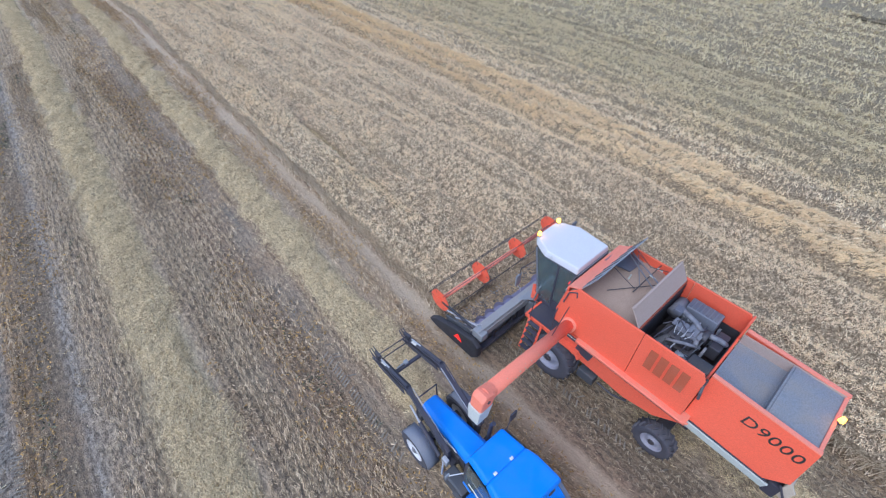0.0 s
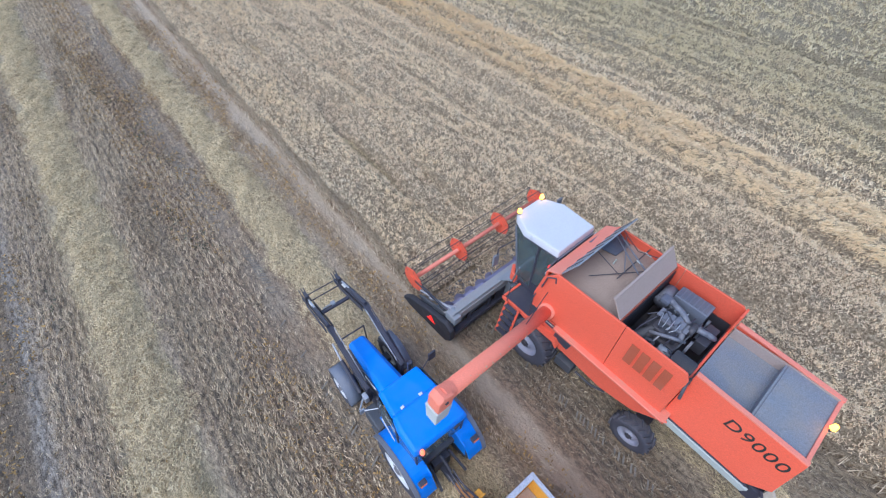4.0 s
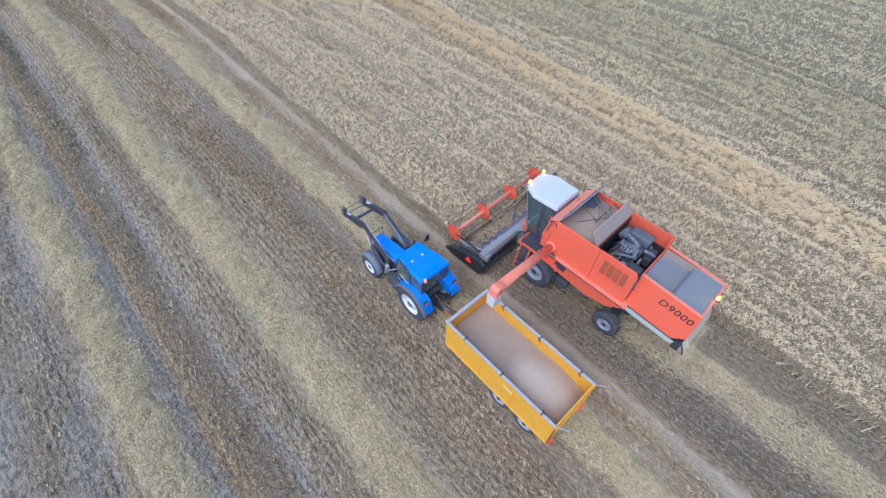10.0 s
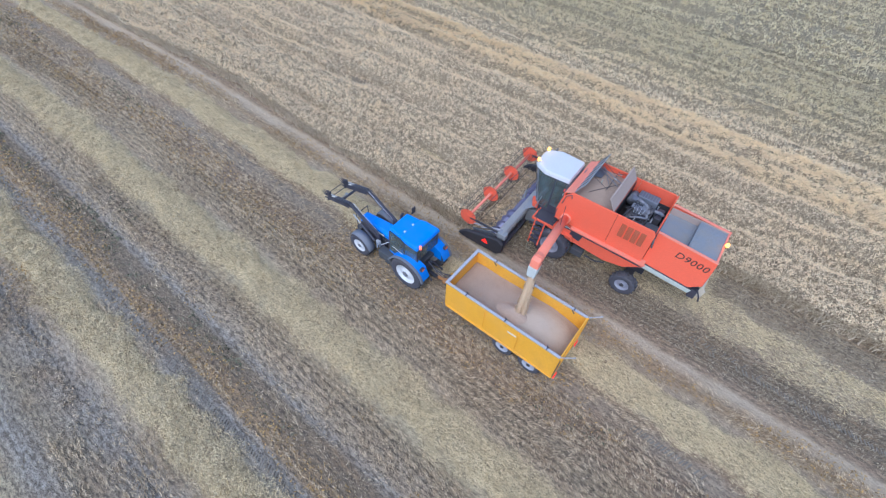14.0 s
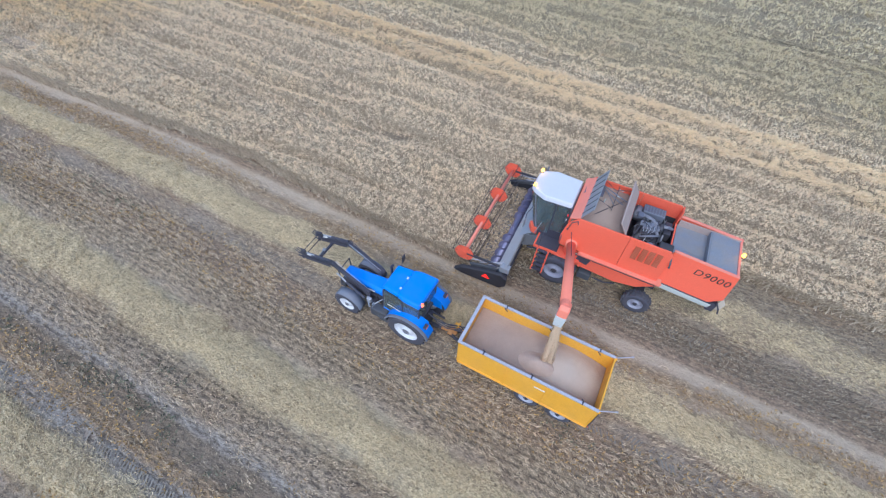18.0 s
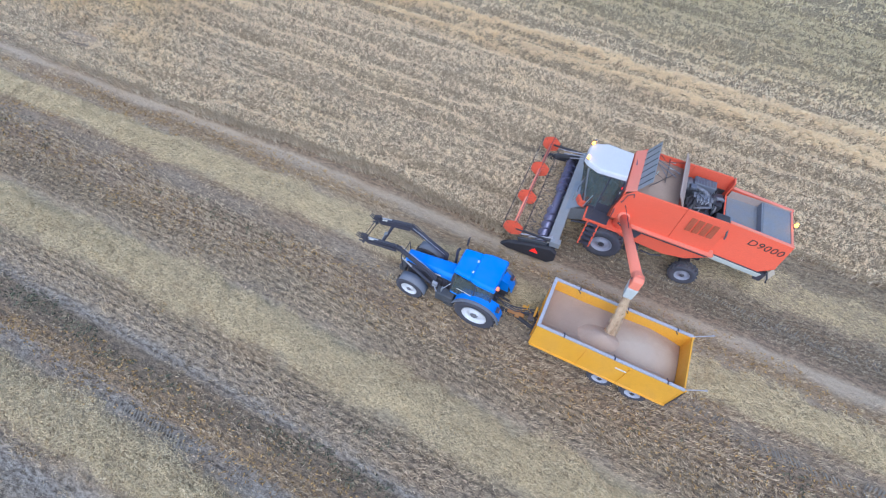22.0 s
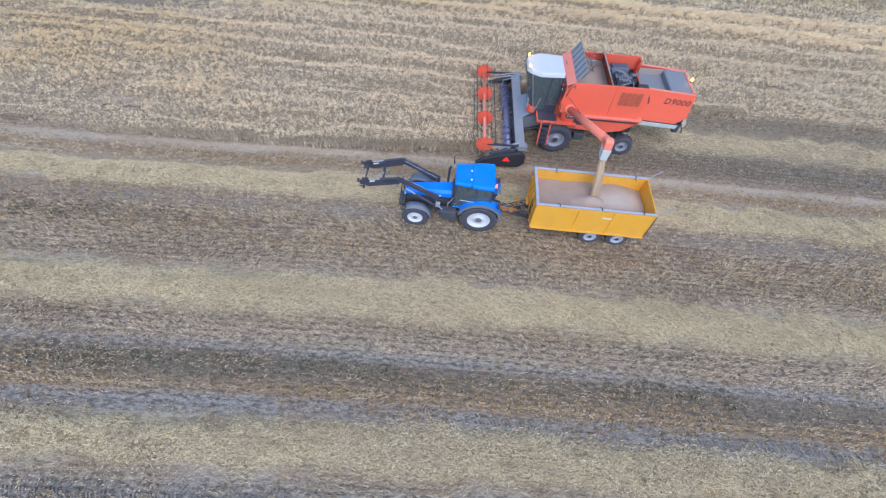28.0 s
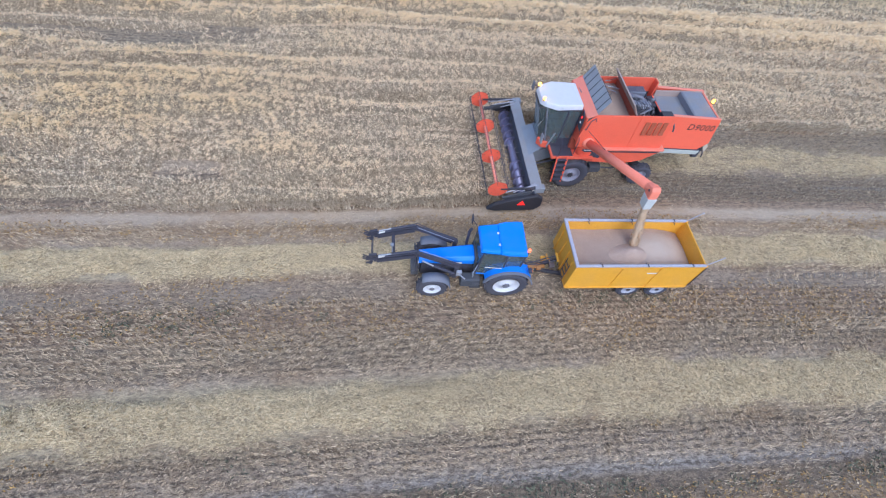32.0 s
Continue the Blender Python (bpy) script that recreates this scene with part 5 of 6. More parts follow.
    # feeder house
    part("feeder_house", slab([(-1.85, 0.35), (-0.3, 1.05), (-0.3, 1.75), (-1.75, 1.15)], -0.62, 0.62), GREY, c, "grey feeder house below the cab")
    part("feeder_skirt", join(box(-1.78, -1.70, -1.0, 1.0, 0.4, 1.25, 0.02), rod((-1.4, -0.75, 0.6), (-0.4, -0.75, 0.9), 0.05, 10), rod((-1.4, 0.75, 0.6), (-0.4, 0.75, 0.9), 0.05, 10)), BLACK, c)
    part("front_shield", plate((-1.84, -0.95, 1.36), (-1.84, 0.95, 1.36), (-1.26, 0.80, 1.76), (-1.26, -0.80, 1.76), 0.03), GREY, c, "light grey sheet under the windscreen")

    # header
    w = 2.98
    h = part("header", join(slab([(-3.20, 0.16), (-2.6, 0.14), (-1.95, 0.20), (-1.85, 0.55), (-1.80, 1.35), (-1.88, 1.35), (-1.92, 0.6), (-2.05, 0.27), (-2.6, 0.20), (-3.20, 0.20)], -w, w, w=0)), GREY_DARK, c, "grain table of the header")
    part("back_beam", join(slab([(-2.06, 1.20), (-1.70, 1.44), (-1.66, 1.48), (-2.06, 1.25)], -w, w), slab([(-1.80, 1.10), (-1.62, 1.10), (-1.62, 1.36), (-1.80, 1.36)], -w, w)), BEAM, h, "weathered grey top beam")
    part("lower_beam", box(-1.80, -1.62, -w, w, 0.30, 0.48, 0.02), BLACK, h)
    for y in (-2.2, -1.3, 1.3, 2.2):
        part("strut", beam((-1.72, y, 0.4), (-1.72, y, 1.2), 0.08, 0.08), BLACK, h)
    part("knife_bar", join(box(-3.28, -3.18, -w, w, 0.14, 0.20, 0.01)), STEEL, h)
    for k in range(38):
        y = -w + 0.08 + k * 0.1575
        part("knife_finger", slab([(-3.50, 0.15), (-3.25, 0.12), (-3.25, 0.20)], y - 0.018, y + 0.018, w=0), STEEL, h)
    for s in (-1, 1):
        div = slab([(-3.95, 0.22), (-3.55, 0.12), (-1.75, 0.16), (-1.50, 0.45), (-1.52, 0.92), (-1.80, 1.10), (-2.7, 0.88), (-3.6, 0.54)], s * (w - 0.02), s * (w + 0.19), w=0.06)
        d_ = part("divider", div, SHIELD, h, "black side divider")
        part("end_box", box(-1.95, -1.52, s * (w - 0.12) - 0.14, s * (w - 0.12) + 0.14, 1.12, 1.42, 0.03), GREY, d_, "grey drive cover")
        part("drive_shield", slab([(-3.2, 0.65), (-2.1, 0.98), (-2.0, 1.14), (-2.2, 1.16), (-3.3, 0.80)], s * (w - 0.10), s * (w - 0.02)), PLASTIC, d_)
        for k in range(3):
            part("lift_bar", rod((-1.90, s * (w - 0.16 - 0.10 * k), 1.46 - 0.06 * k), (-3.2 + 0.35 * k, s * (w - 0.02 - 0.07 * k), 1.16 - 0.10 * k), 0.026, 8), LIP, d_)
        part("reel_arm", beam((-1.95, s * (w - 0.06), 1.36), (-3.60, s * (w - 0.06), 1.33), 0.06, 0.10), DARK, h)
        if s < 0:
            part("reflector", slab([(-2.62, 0.54), (-2.24, 0.54), (-2.43, 0.82)], -(w + 0.192), -(w + 0.203), w=0), RED_LENS, d_, "red warning triangle")
    rng = np.random.default_rng(17)
    n = 3400
    p = np.stack([rng.uniform(-3.45, -2.50, n), rng.uniform(-w + 0.1, w - 0.1, n), 0.25 + rng.random(n) * 0.26], 1)
    d_ = rng.normal(size=(n, 3)) * (1.0, 0.6, 0.3)
    d_ /= np.linalg.norm(d_, axis=1)[:, None]
    v, f = strands(rng, p, d_, rng.uniform(0.08, 0.28, n), 0.032)
    part("gathered_wheat", raw_mesh("gathered_wheat", v, f, STUB), None, h, "cut wheat gathered on the table")["kind"] = "stuff"
    # intake auger with its flights
    ia = part("intake_auger", rod((0, -w + 0.06, 0), (0, w - 0.06, 0), 0.17, 24), LILAC, c, "dark steel intake auger", True)
    ia.matrix_basis = pose(-2.30, 0, 0.62)
    for s in (-1, 1):
        bm = bmesh.new()
        turns, seg = 5, 20
        prev = None
        for k in range(turns * seg + 1):
            a = s * 6.28318 * k / seg
            y = s * (w - 0.10 - (w - 0.65) * k / (turns * seg))
            p = [bm.verts.new((r * math.cos(a), y + o, r * math.sin(a))) for r, o in ((0.165, -0.012), (0.29, -0.006), (0.29, 0.006), (0.165, 0.012))]
            if prev:
                for i in range(3):
                    bm.faces.new((prev[i], prev[i + 1], p[i + 1], p[i]))
            prev = p
        part("flight", bm, LILAC, ia)
    for k in range(8):
        a = k * 0.785
        part("finger", rod((0.15 * math.cos(a), -0.5 + 0.14 * k, 0.15 * math.sin(a)), (0.32 * math.cos(a), -0.5 + 0.14 * k, 0.32 * math.sin(a)), 0.012, 6), STEEL, ia)
    moving["auger"] = (ia, (-2.30, 0, 0.62))
    # reel
    reel = part("reel", rod((0, -w + 0.02, 0), (0, w - 0.02, 0), 0.075, 16), SALMON, c, "orange pick-up reel", True)
    reel.matrix_basis = pose(-3.60, 0, 1.33)
    for y in (-w + 0.05, -0.98, 0.98, w - 0.05):
        pts = []
        for k in range(12):
            a = 6.28318 * k / 12
            r = 0.455 if k % 2 == 0 else 0.42
            pts.append((r * math.cos(a), r * math.sin(a)))
        disc = part("disc", join(slab(pts, y - 0.012, y + 0.012, w=0), rod((0, y - 0.05, 0), (0, y + 0.05, 0), 0.13, 16)), RED, reel, "orange reel disc")
        for k in range(6):
            a = 6.28318 * k / 6
            part("spoke", beam((0.30 * math.cos(a), y, 0.30 * math.sin(a)), (0.54 * math.cos(a), y, 0.54 * math.sin(a)), 0.025, 0.016, 0), DARK, disc)
    for k in range(6):
        a = 6.28318 * k / 6
        cx, cz = 0.54 * math.cos(a), 0.54 * math.sin(a)
        bat = part("bat", rod((cx, -w + 0.02, cz), (cx, w - 0.02, cz), 0.012, 8), DARK, reel)
        t = [rod((cx, -w + 0.02, cz), (cx, w - 0.02, cz), 0.008, 4)] + [rod((cx, -w + 0.08 + j * 0.15, cz), (cx + 0.05 * math.cos(a) + 0.0, -w + 0.08 + j * 0.15, cz + 0.05 * math.sin(a) - 0.14), 0.006, 4) for j in range(39)]
        part("tine_bar", join(*t), DARK, bat)
    moving["reel"] = (reel, (-3.60, 0, 1.33))
    return c, moving


# ---------------------------------------------------------------- tractor (origin under its rear axle)
def build_tractor():
    t = thing("tractor", "blue tractor with cab and empty black front loader", "tractor", at=(30, -6.1, 0))
    w = []
    for s in (-1, 1):
        w.append((wheel(t, (0, s * 0.80, 0.84), 0.84, 0.44, 0.50, 20, s, RIM, 0.12), (0, s * 0.80, 0.84), 0.84))
        w.append((wheel(t, (-2.82, s * 0.82, 0.60), 0.60, 0.36, 0.33, 16, s, RIM, 0.08), (-2.82, s * 0.82, 0.60), 0.60))
    part("transmission", join(box(-1.6, 0.35, -0.30, 0.30, 0.55, 1.15, 0.04), box(-0.15, 0.15, -0.6, 0.6, 0.68, 1.0, 0.04), box(0.3, 0.55, -0.25, 0.25, 0.4, 0.95, 0.03)), DARK, t)
    part("engine", join(box(-3.25, -1.3, -0.29, 0.29, 0.62, 1.40, 0.04), box(-3.3, -2.4, -0.18, 0.18, 0.5, 0.75, 0.03), box(-2.4, -1.7, -0.36, -0.2, 0.8, 1.2, 0.03)), DARK, t, "dark engine and frame")
    part("front_axle", join(box(-2.95, -2.7, -0.68, 0.68, 0.48, 0.68, 0.03), rod((-2.82, -0.5, 0.58), (-2.82, 0.5, 0.58), 0.13, 12)), DARK, t)
    hood = slab([(-0.26, 1.30), (-0.26, 1.48), (-0.16, 1.58), (0.16, 1.58), (0.26, 1.48), (0.26, 1.30)], -3.34, -1.28, "x", 0.04, [(-0.37, 1.42), (-0.38, 1.66), (-0.26, 1.80), (0.26, 1.80), (0.38, 1.66), (0.37, 1.42)])
    part("hood", hood, BLUE, t, "smooth blue engine hood")
    part("grille", join(box(-3.36, -3.29, -0.24, 0.24, 0.85, 1.45, 0.02)), BLACK, t)
    part("hood_badge", slab([(-2.25, 1.46), (-1.75, 1.50), (-1.75, 1.57), (-2.25, 1.53)], -0.390, -0.372, w=0), MARK, t, "pale maker's bar")
    part("hood_vent", join(box(-3.0, -2.5, -0.352, -0.27, 1.10, 1.30, 0.01), box(-3.0, -2.5, 0.27, 0.352, 1.10, 1.30, 0.01)), BLACK, t)
    part("front_weight", box(-3.62, -3.34, -0.32, 0.32, 0.55, 0.85, 0.04), PLASTIC, t)
    for s in (-1, 1):
        part("headlamp", box(-3.37, -3.32, s * 0.19 - 0.06, s * 0.19 + 0.06, 1.28, 1.42, 0.015), LAMP_LENS, t)
        pts = [(-2.82 + 0.70 * math.cos(radians(a)), 0.60 + 0.70 * math.sin(radians(a))) for a in range(6, 127, 8)]
        inn = [(-2.82 + 0.665 * math.cos(radians(a)), 0.60 + 0.665 * math.sin(radians(a))) for a in range(126, 5, -8)]
        part("front_fender", slab(pts + inn, s * 0.63, s * 1.02, w=0.0), FENDER, t, "grey front fender", True)
        pts = [(0.98 * math.cos(radians(a)), 0.84 + 0.96 * math.sin(radians(a))) for a in range(12, 165, 9)]
        inn = [(0.94 * math.cos(radians(a)), 0.84 + 0.92 * math.sin(radians(a))) for a in range(156, 11, -9)]
        part("rear_fender", slab(pts + inn, s * 0.50, s * 0.93, w=0.008), BLUE, t, "blue rear fender")
        pts = [(1.0 * math.cos(radians(a)), 0.84 + 0.98 * math.sin(radians(a))) for a in range(10, 165, 9)]
        inn = [(0.94 * math.cos(radians(a)), 0.84 + 0.92 * math.sin(radians(a))) for a in range(154, 9, -9)]
        part("fender_lip", slab(pts + inn, s * 0.932, s * 1.04, w=0.006), FENDER, t, "grey rubber fender lip")
        part("fender_plate", slab([(-0.95, 1.0), (-0.6, 1.55), (0.2, 1.76), (0.75, 1.55), (0.80, 1.0)], s * 0.48, s * 0.52), BLUE, t)
        lampbox = part("tail_lamp", box(0.72, 0.84, s * 0.78 - 0.10, s * 0.78 + 0.10, 1.58, 1.70, 0.02), BLACK, t)
        part("lens", box(0.84, 0.852, s * 0.78 - 0.08, s * 0.78 + 0.08, 1.60, 1.68, 0), AMBER, lampbox)
        part("step", box(-1.35, -0.95, s * 0.45, s * 0.85, 0.45, 0.50, 0.01), PLASTIC, t)
        part("fuel_tank", box(-1.75, -1.0, s * 0.62 - 0.22, s * 0.62 + 0.16, 0.52, 1.0, 0.06), PLASTIC, t, "dark side tank")
    # cab
    zf, zr = 2.52, 2.60
    part("cab_floor", join(box(-1.25, 0.40, -0.60, 0.60, 1.05, 1.22, 0.02), box(-1.28, -1.22, -0.42, 0.42, 1.2, 1.85, 0.01)), PLASTIC, t)
    part("cab_seat", join(box(-0.45, 0.0, -0.24, 0.24, 1.4, 1.58, 0.04), box(-0.05, 0.1, -0.24, 0.24, 1.55, 2.1, 0.05)), PLASTIC, t, "empty dark seat")
    part("steering_wheel", join(rod((-0.98, 0, 1.22), (-0.78, 0, 1.75), 0.04, 10), rod((-0.80, 0, 1.73), (-0.77, 0, 1.76), 0.19, 20)), BLACK, t)
    part("windscreen", plate((-1.22, -0.55, 1.75), (-1.22, 0.55, 1.75), (-1.12, 0.60, zf), (-1.12, -0.60, zf), 0.02), GLASS, t, "tinted windscreen")
    part("rear_window", plate((0.40, -0.62, 1.72), (0.40, 0.62, 1.72), (0.44, 0.66, zr), (0.44, -0.66, zr), 0.02), GLASS, t, "tinted rear window")
    for s in (-1, 1):
        part("door_pane", plate((-1.18, s * 0.62, 1.25), (-0.30, s * 0.70, 1.25), (-0.28, s * 0.70, zf), (-1.10, s * 0.63, zf), 0.02), GLASS, t, "tinted door glass")
        part("side_window", plate((-0.22, s * 0.70, 1.78), (0.36, s * 0.66, 1.78), (0.40, s * 0.68, zr), (-0.22, s * 0.70, zf), 0.02), GLASS, t, "tinted side window")
        for p, q in (((-1.22, s * 0.60, 1.2), (-1.11, s * 0.63, zf)), ((-0.25, s * 0.71, 1.2), (-0.25, s * 0.71, zf)), ((0.39, s * 0.65, 1.70), (0.43, s * 0.68, zr))):
            part("pillar", beam(p, q, 0.05, 0.06), BLACK, t)
        part("door_sill", beam((-1.2, s * 0.63, 1.22), (-0.28, s * 0.71, 1.22), 0.04, 0.06), BLUE, t)
    roof = part("cab_roof", slab([(-1.22, -0.58), (-0.50, -0.66), (-0.50, 0.66), (-1.22, 0.58)], 2.50, 2.66, "z", 0.06, [(-1.16, -0.53), (-0.48, -0.61), (-0.48, 0.61), (-1.16, 0.53)]), BLUE, t, "rounded blue cab roof")
    part("roof_rear", slab([(-0.52, -0.66), (-0.20, -0.74), (0.50, -0.76), (0.52, 0.76), (-0.20, 0.74), (-0.52, 0.66)], 2.50, 2.70, "z", 0.075, [(-0.49, -0.61), (-0.18, -0.69), (0.44, -0.71), (0.46, 0.71), (-0.18, 0.69), (-0.49, 0.61)]), BLUE, roof, "raised rear part of the roof")
    for y in (-0.33, 0.18):
        part("roof_lamp", box(-0.56, -0.49, y - 0.045, y + 0.045, 2.655, 2.70, 0.015), LAMP_LENS, roof)
    part("beacon", join(rod((0.52, -0.56, 2.42), (0.52, -0.56, 2.62), 0.03, 8), rod((0.45, -0.56, 2.45), (0.52, -0.56, 2.45), 0.02, 6)), BLACK, t)
    part("beacon_lens", rod((0.52, -0.56, 2.60), (0.52, -0.56, 2.74), 0.055, 14, 0.045), SIGNAL, t, "glowing orange-red beacon lens", True)
    part("rear_work_lamp", box(0.44, 0.52, 0.35, 0.52, 2.36, 2.48, 0.02), BLACK, t)
    for s in (-1, 1):
        part("grab_rail", path([(-0.34, s * 0.73, 1.45), (-0.34, s * 0.755, 1.75), (-0.95, s * 0.70, 1.75)], 0.012, 6), MARK, t, "pale grab rail")
        part("door_handle", box(-0.42, -0.34, s * 0.72 - 0.015, s * 0.72 + 0.015, 1.36, 1.40, 0.006), BLACK, t)
        part("wiper_arm", rod((-1.21, s * 0.1, 1.80), (-1.16, s * 0.3, 2.25), 0.008, 6), BLACK, t)
        part("side_screen", join(box(-2.9, -1.5, s * 0.31 - 0.015, s * 0.31 + 0.015, 1.02, 1.34, 0.01)), BLACK, t, "black louvred hood side")
        part("cab_step", box(-1.30, -1.0, s * 0.80 - 0.10, s * 0.80 + 0.10, 0.78, 0.82, 0.008), PLASTIC, t)
    part("control_console", join(box(-0.62, -0.10, 0.30, 0.52, 1.22, 1.62, 0.03), rod((-0.45, 0.40, 1.62), (-0.50, 0.40, 1.80), 0.015, 8)), PLASTIC, t, "dark lever console")
    part("dash_panel", box(-1.18, -0.98, -0.22, 0.22, 1.22, 1.72, 0.04), PLASTIC, t)
    part("exhaust", path([(-1.50, 0.42, 1.35), (-1.50, 0.50, 1.6), (-1.48, 0.52, 2.30), (-1.42, 0.53, 2.45)], 0.055, 10), BLACK, t, "black upright exhaust pipe")
    for s in (-1, 1):
        arm = part("mirror_arm", path([(-1.12, s * 0.62, 2.30), (-1.30, s * 1.05, 2.32)] if s > 0 else [(-1.20, s * 0.60, 1.75), (-1.42, s * 0.95, 1.70)], 0.014, 6), STEEL if s < 0 else BLACK, t)
        part("mirror", box(-1.33, -1.28, 1.00, 1.22, 2.12, 2.46, 0.02) if s > 0 else box(-1.44, -1.40, -1.04, -0.90, 1.60, 1.80, 0.015), BLACK if s > 0 else GREY, arm)
    # loader
    lo = part("loader_frame", box(-2.15, -1.75, -0.50, 0.50, 0.70, 0.88, 0.02), BLACK, t, "black front loader")
    for s in (-1, 1):
        part("loader_tower", beam((-1.98, s * 0.52, 0.75), (-1.92, s * 0.54, 1.68), 0.10, 0.16), BLACK, lo)
    for s in (-1, 1):
        pv, kn, tp = (-1.90, s * 0.56, 1.62), (-3.45, s * 0.55, 2.46), (-4.98, s * 0.52, 2.02)
        arm = part("loader_arm", join(beam(pv, kn, 0.10, 0.19), beam(kn, tp, 0.10, 0.19), rod((kn[0], kn[1] - 0.07, kn[2]), (kn[0], kn[1] + 0.07, kn[2]), 0.10, 12)), BLACK, lo, "bent black loader arm")
        part("lift_cylinder", rod((-2.05, s * 0.70, 1.30), (-2.85, s * 0.70, 1.86), 0.055, 10), BLACK, arm)
        part("piston_rod", rod((-2.85, s * 0.70, 1.86), (-3.25, s * 0.68, 2.16), 0.028, 8), STEEL, arm, "bright steel piston rod")
        part("tilt_cylinder", rod((-3.50, s * 0.56, 2.62), (-4.35, s * 0.54, 2.40), 0.045, 10), BLACK, arm)
        part("tilt_rod", rod((-4.35, s * 0.54, 2.40), (-4.80, s * 0.53, 2.28), 0.024, 8), STEEL, arm, "bright steel piston rod")
        for q, w_ in ((0.18, 0.16), (0.93, 0.12)):
            m_ = [pv[i] + (kn[i] - pv[i]) * q if q < 0.5 else kn[i] + (tp[i] - kn[i]) * q for i in range(3)]
            up_ = (kn[2] - pv[2]) / (kn[0] - pv[0]) if q < 0.5 else (tp[2] - kn[2]) / (tp[0] - kn[0])
            part("sticker", plate((m_[0] - w_, m_[1] - 0.025, m_[2] + 0.094 - up_ * w_), (m_[0] + w_, m_[1] - 0.025, m_[2] + 0.094 + up_ * w_), (m_[0] + w_, m_[1] + 0.025, m_[2] + 0.094 + up_ * w_), (m_[0] - w_, m_[1] + 0.025, m_[2] + 0.094 - up_ * w_), 0.006), MARK, arm, "small white sticker")
        part("hose", path([(-1.95, s * 0.62, 1.5), (-2.6, s * 0.62, 2.05), (-3.42, s * 0.62, 2.62), (-4.2, s * 0.60, 2.35)], 0.014, 6), BLACK, arm)
        for dy in (-0.07, 0.0, 0.07):
            part("hook_prong", join(beam((-4.86, s * 0.52 + dy, 2.17), (-5.22, s * 0.52 + dy, 2.10), 0.025, 0.07), beam((-5.20, s * 0.52 + dy, 2.13), (-5.34, s * 0.52 + dy, 2.22), 0.022, 0.05)), BLACK, arm)
        part("arm_cheek", join(beam((-3.52, s * 0.66, 2.42), (-4.86, s * 0.62, 2.06), 0.025, 0.16), beam((-3.52, s * 0.44, 2.42), (-4.86, s * 0.42, 2.06), 0.025, 0.16)), BLACK, arm)
        part("tip_sticker", plate((-4.80, s * 0.52 - 0.04, 2.175), (-4.58, s * 0.52 - 0.04, 2.235), (-4.58, s * 0.52 + 0.04, 2.235), (-4.80, s * 0.52 + 0.04, 2.175), 0.006), MARK, arm, "white sticker")
        part("grease_line", path([(-2.0, s * 0.48, 1.72), (-2.8, s * 0.47, 2.20), (-3.40, s * 0.47, 2.56)], 0.010, 5), STEEL, arm)
        part("tool_hook", join(beam((-4.98, s * 0.52, 2.30), (-5.10, s * 0.52, 1.75), 0.08, 0.10), beam((-4.85, s * 0.52, 2.35), (-5.12, s * 0.50, 2.28), 0.07, 0.07), beam((-5.0, s * 0.46, 1.95), (-5.25, s * 0.46, 1.90), 0.04, 0.05),
                                beam((-5.0, s * 0.58, 1.95), (-5.25, s * 0.58, 1.90), 0.04, 0.05)), BLACK, arm)
    part("cross_tube", rod((-4.28, -0.52, 2.16), (-4.28, 0.52, 2.16), 0.06, 12), BLACK, lo)
    part("carrier_bar", join(rod((-5.06, -0.52, 1.85), (-5.06, 0.52, 1.85), 0.018, 8), rod((-5.0, -0.52, 2.25), (-5.0, 0.52, 2.25), 0.016, 8)), BLACK, lo)
    part("valve_block", join(box(-4.38, -4.26, -0.10, 0.02, 2.2, 2.28, 0.02), rod((-4.32, -0.35, 2.24), (-4.32, -0.08, 2.26), 0.02, 8)), GREY, lo, "steel hose coupling")
    part("hood_guard", path([(-3.44, -0.36, 0.9), (-3.48, -0.36, 1.72), (-3.48, 0.36, 1.72), (-3.44, 0.36, 0.9)], 0.022, 8), BLACK, lo, "black bow before the hood")
    part("loader_valve", join(box(-1.95, -1.75, -0.72, -0.60, 1.15, 1.4, 0.02), rod((-1.85, -0.74, 1.3), (-1.65, -0.95, 1.32), 0.025, 8)), STEEL, lo)
    # hitch
    part("hitch", join(box(0.5, 0.95, -0.08, 0.08, 0.42, 0.52, 0.02), beam((0.4, -0.30, 0.85), (1.0, -0.38, 0.62), 0.06, 0.08), beam((0.4, 0.30, 0.85), (1.0, 0.38, 0.62), 0.06, 0.08), rod((0.45, 0, 1.15), (0.85, 0, 0.95), 0.04, 8)), DARK, t, "dark rear linkage")
    return t, w


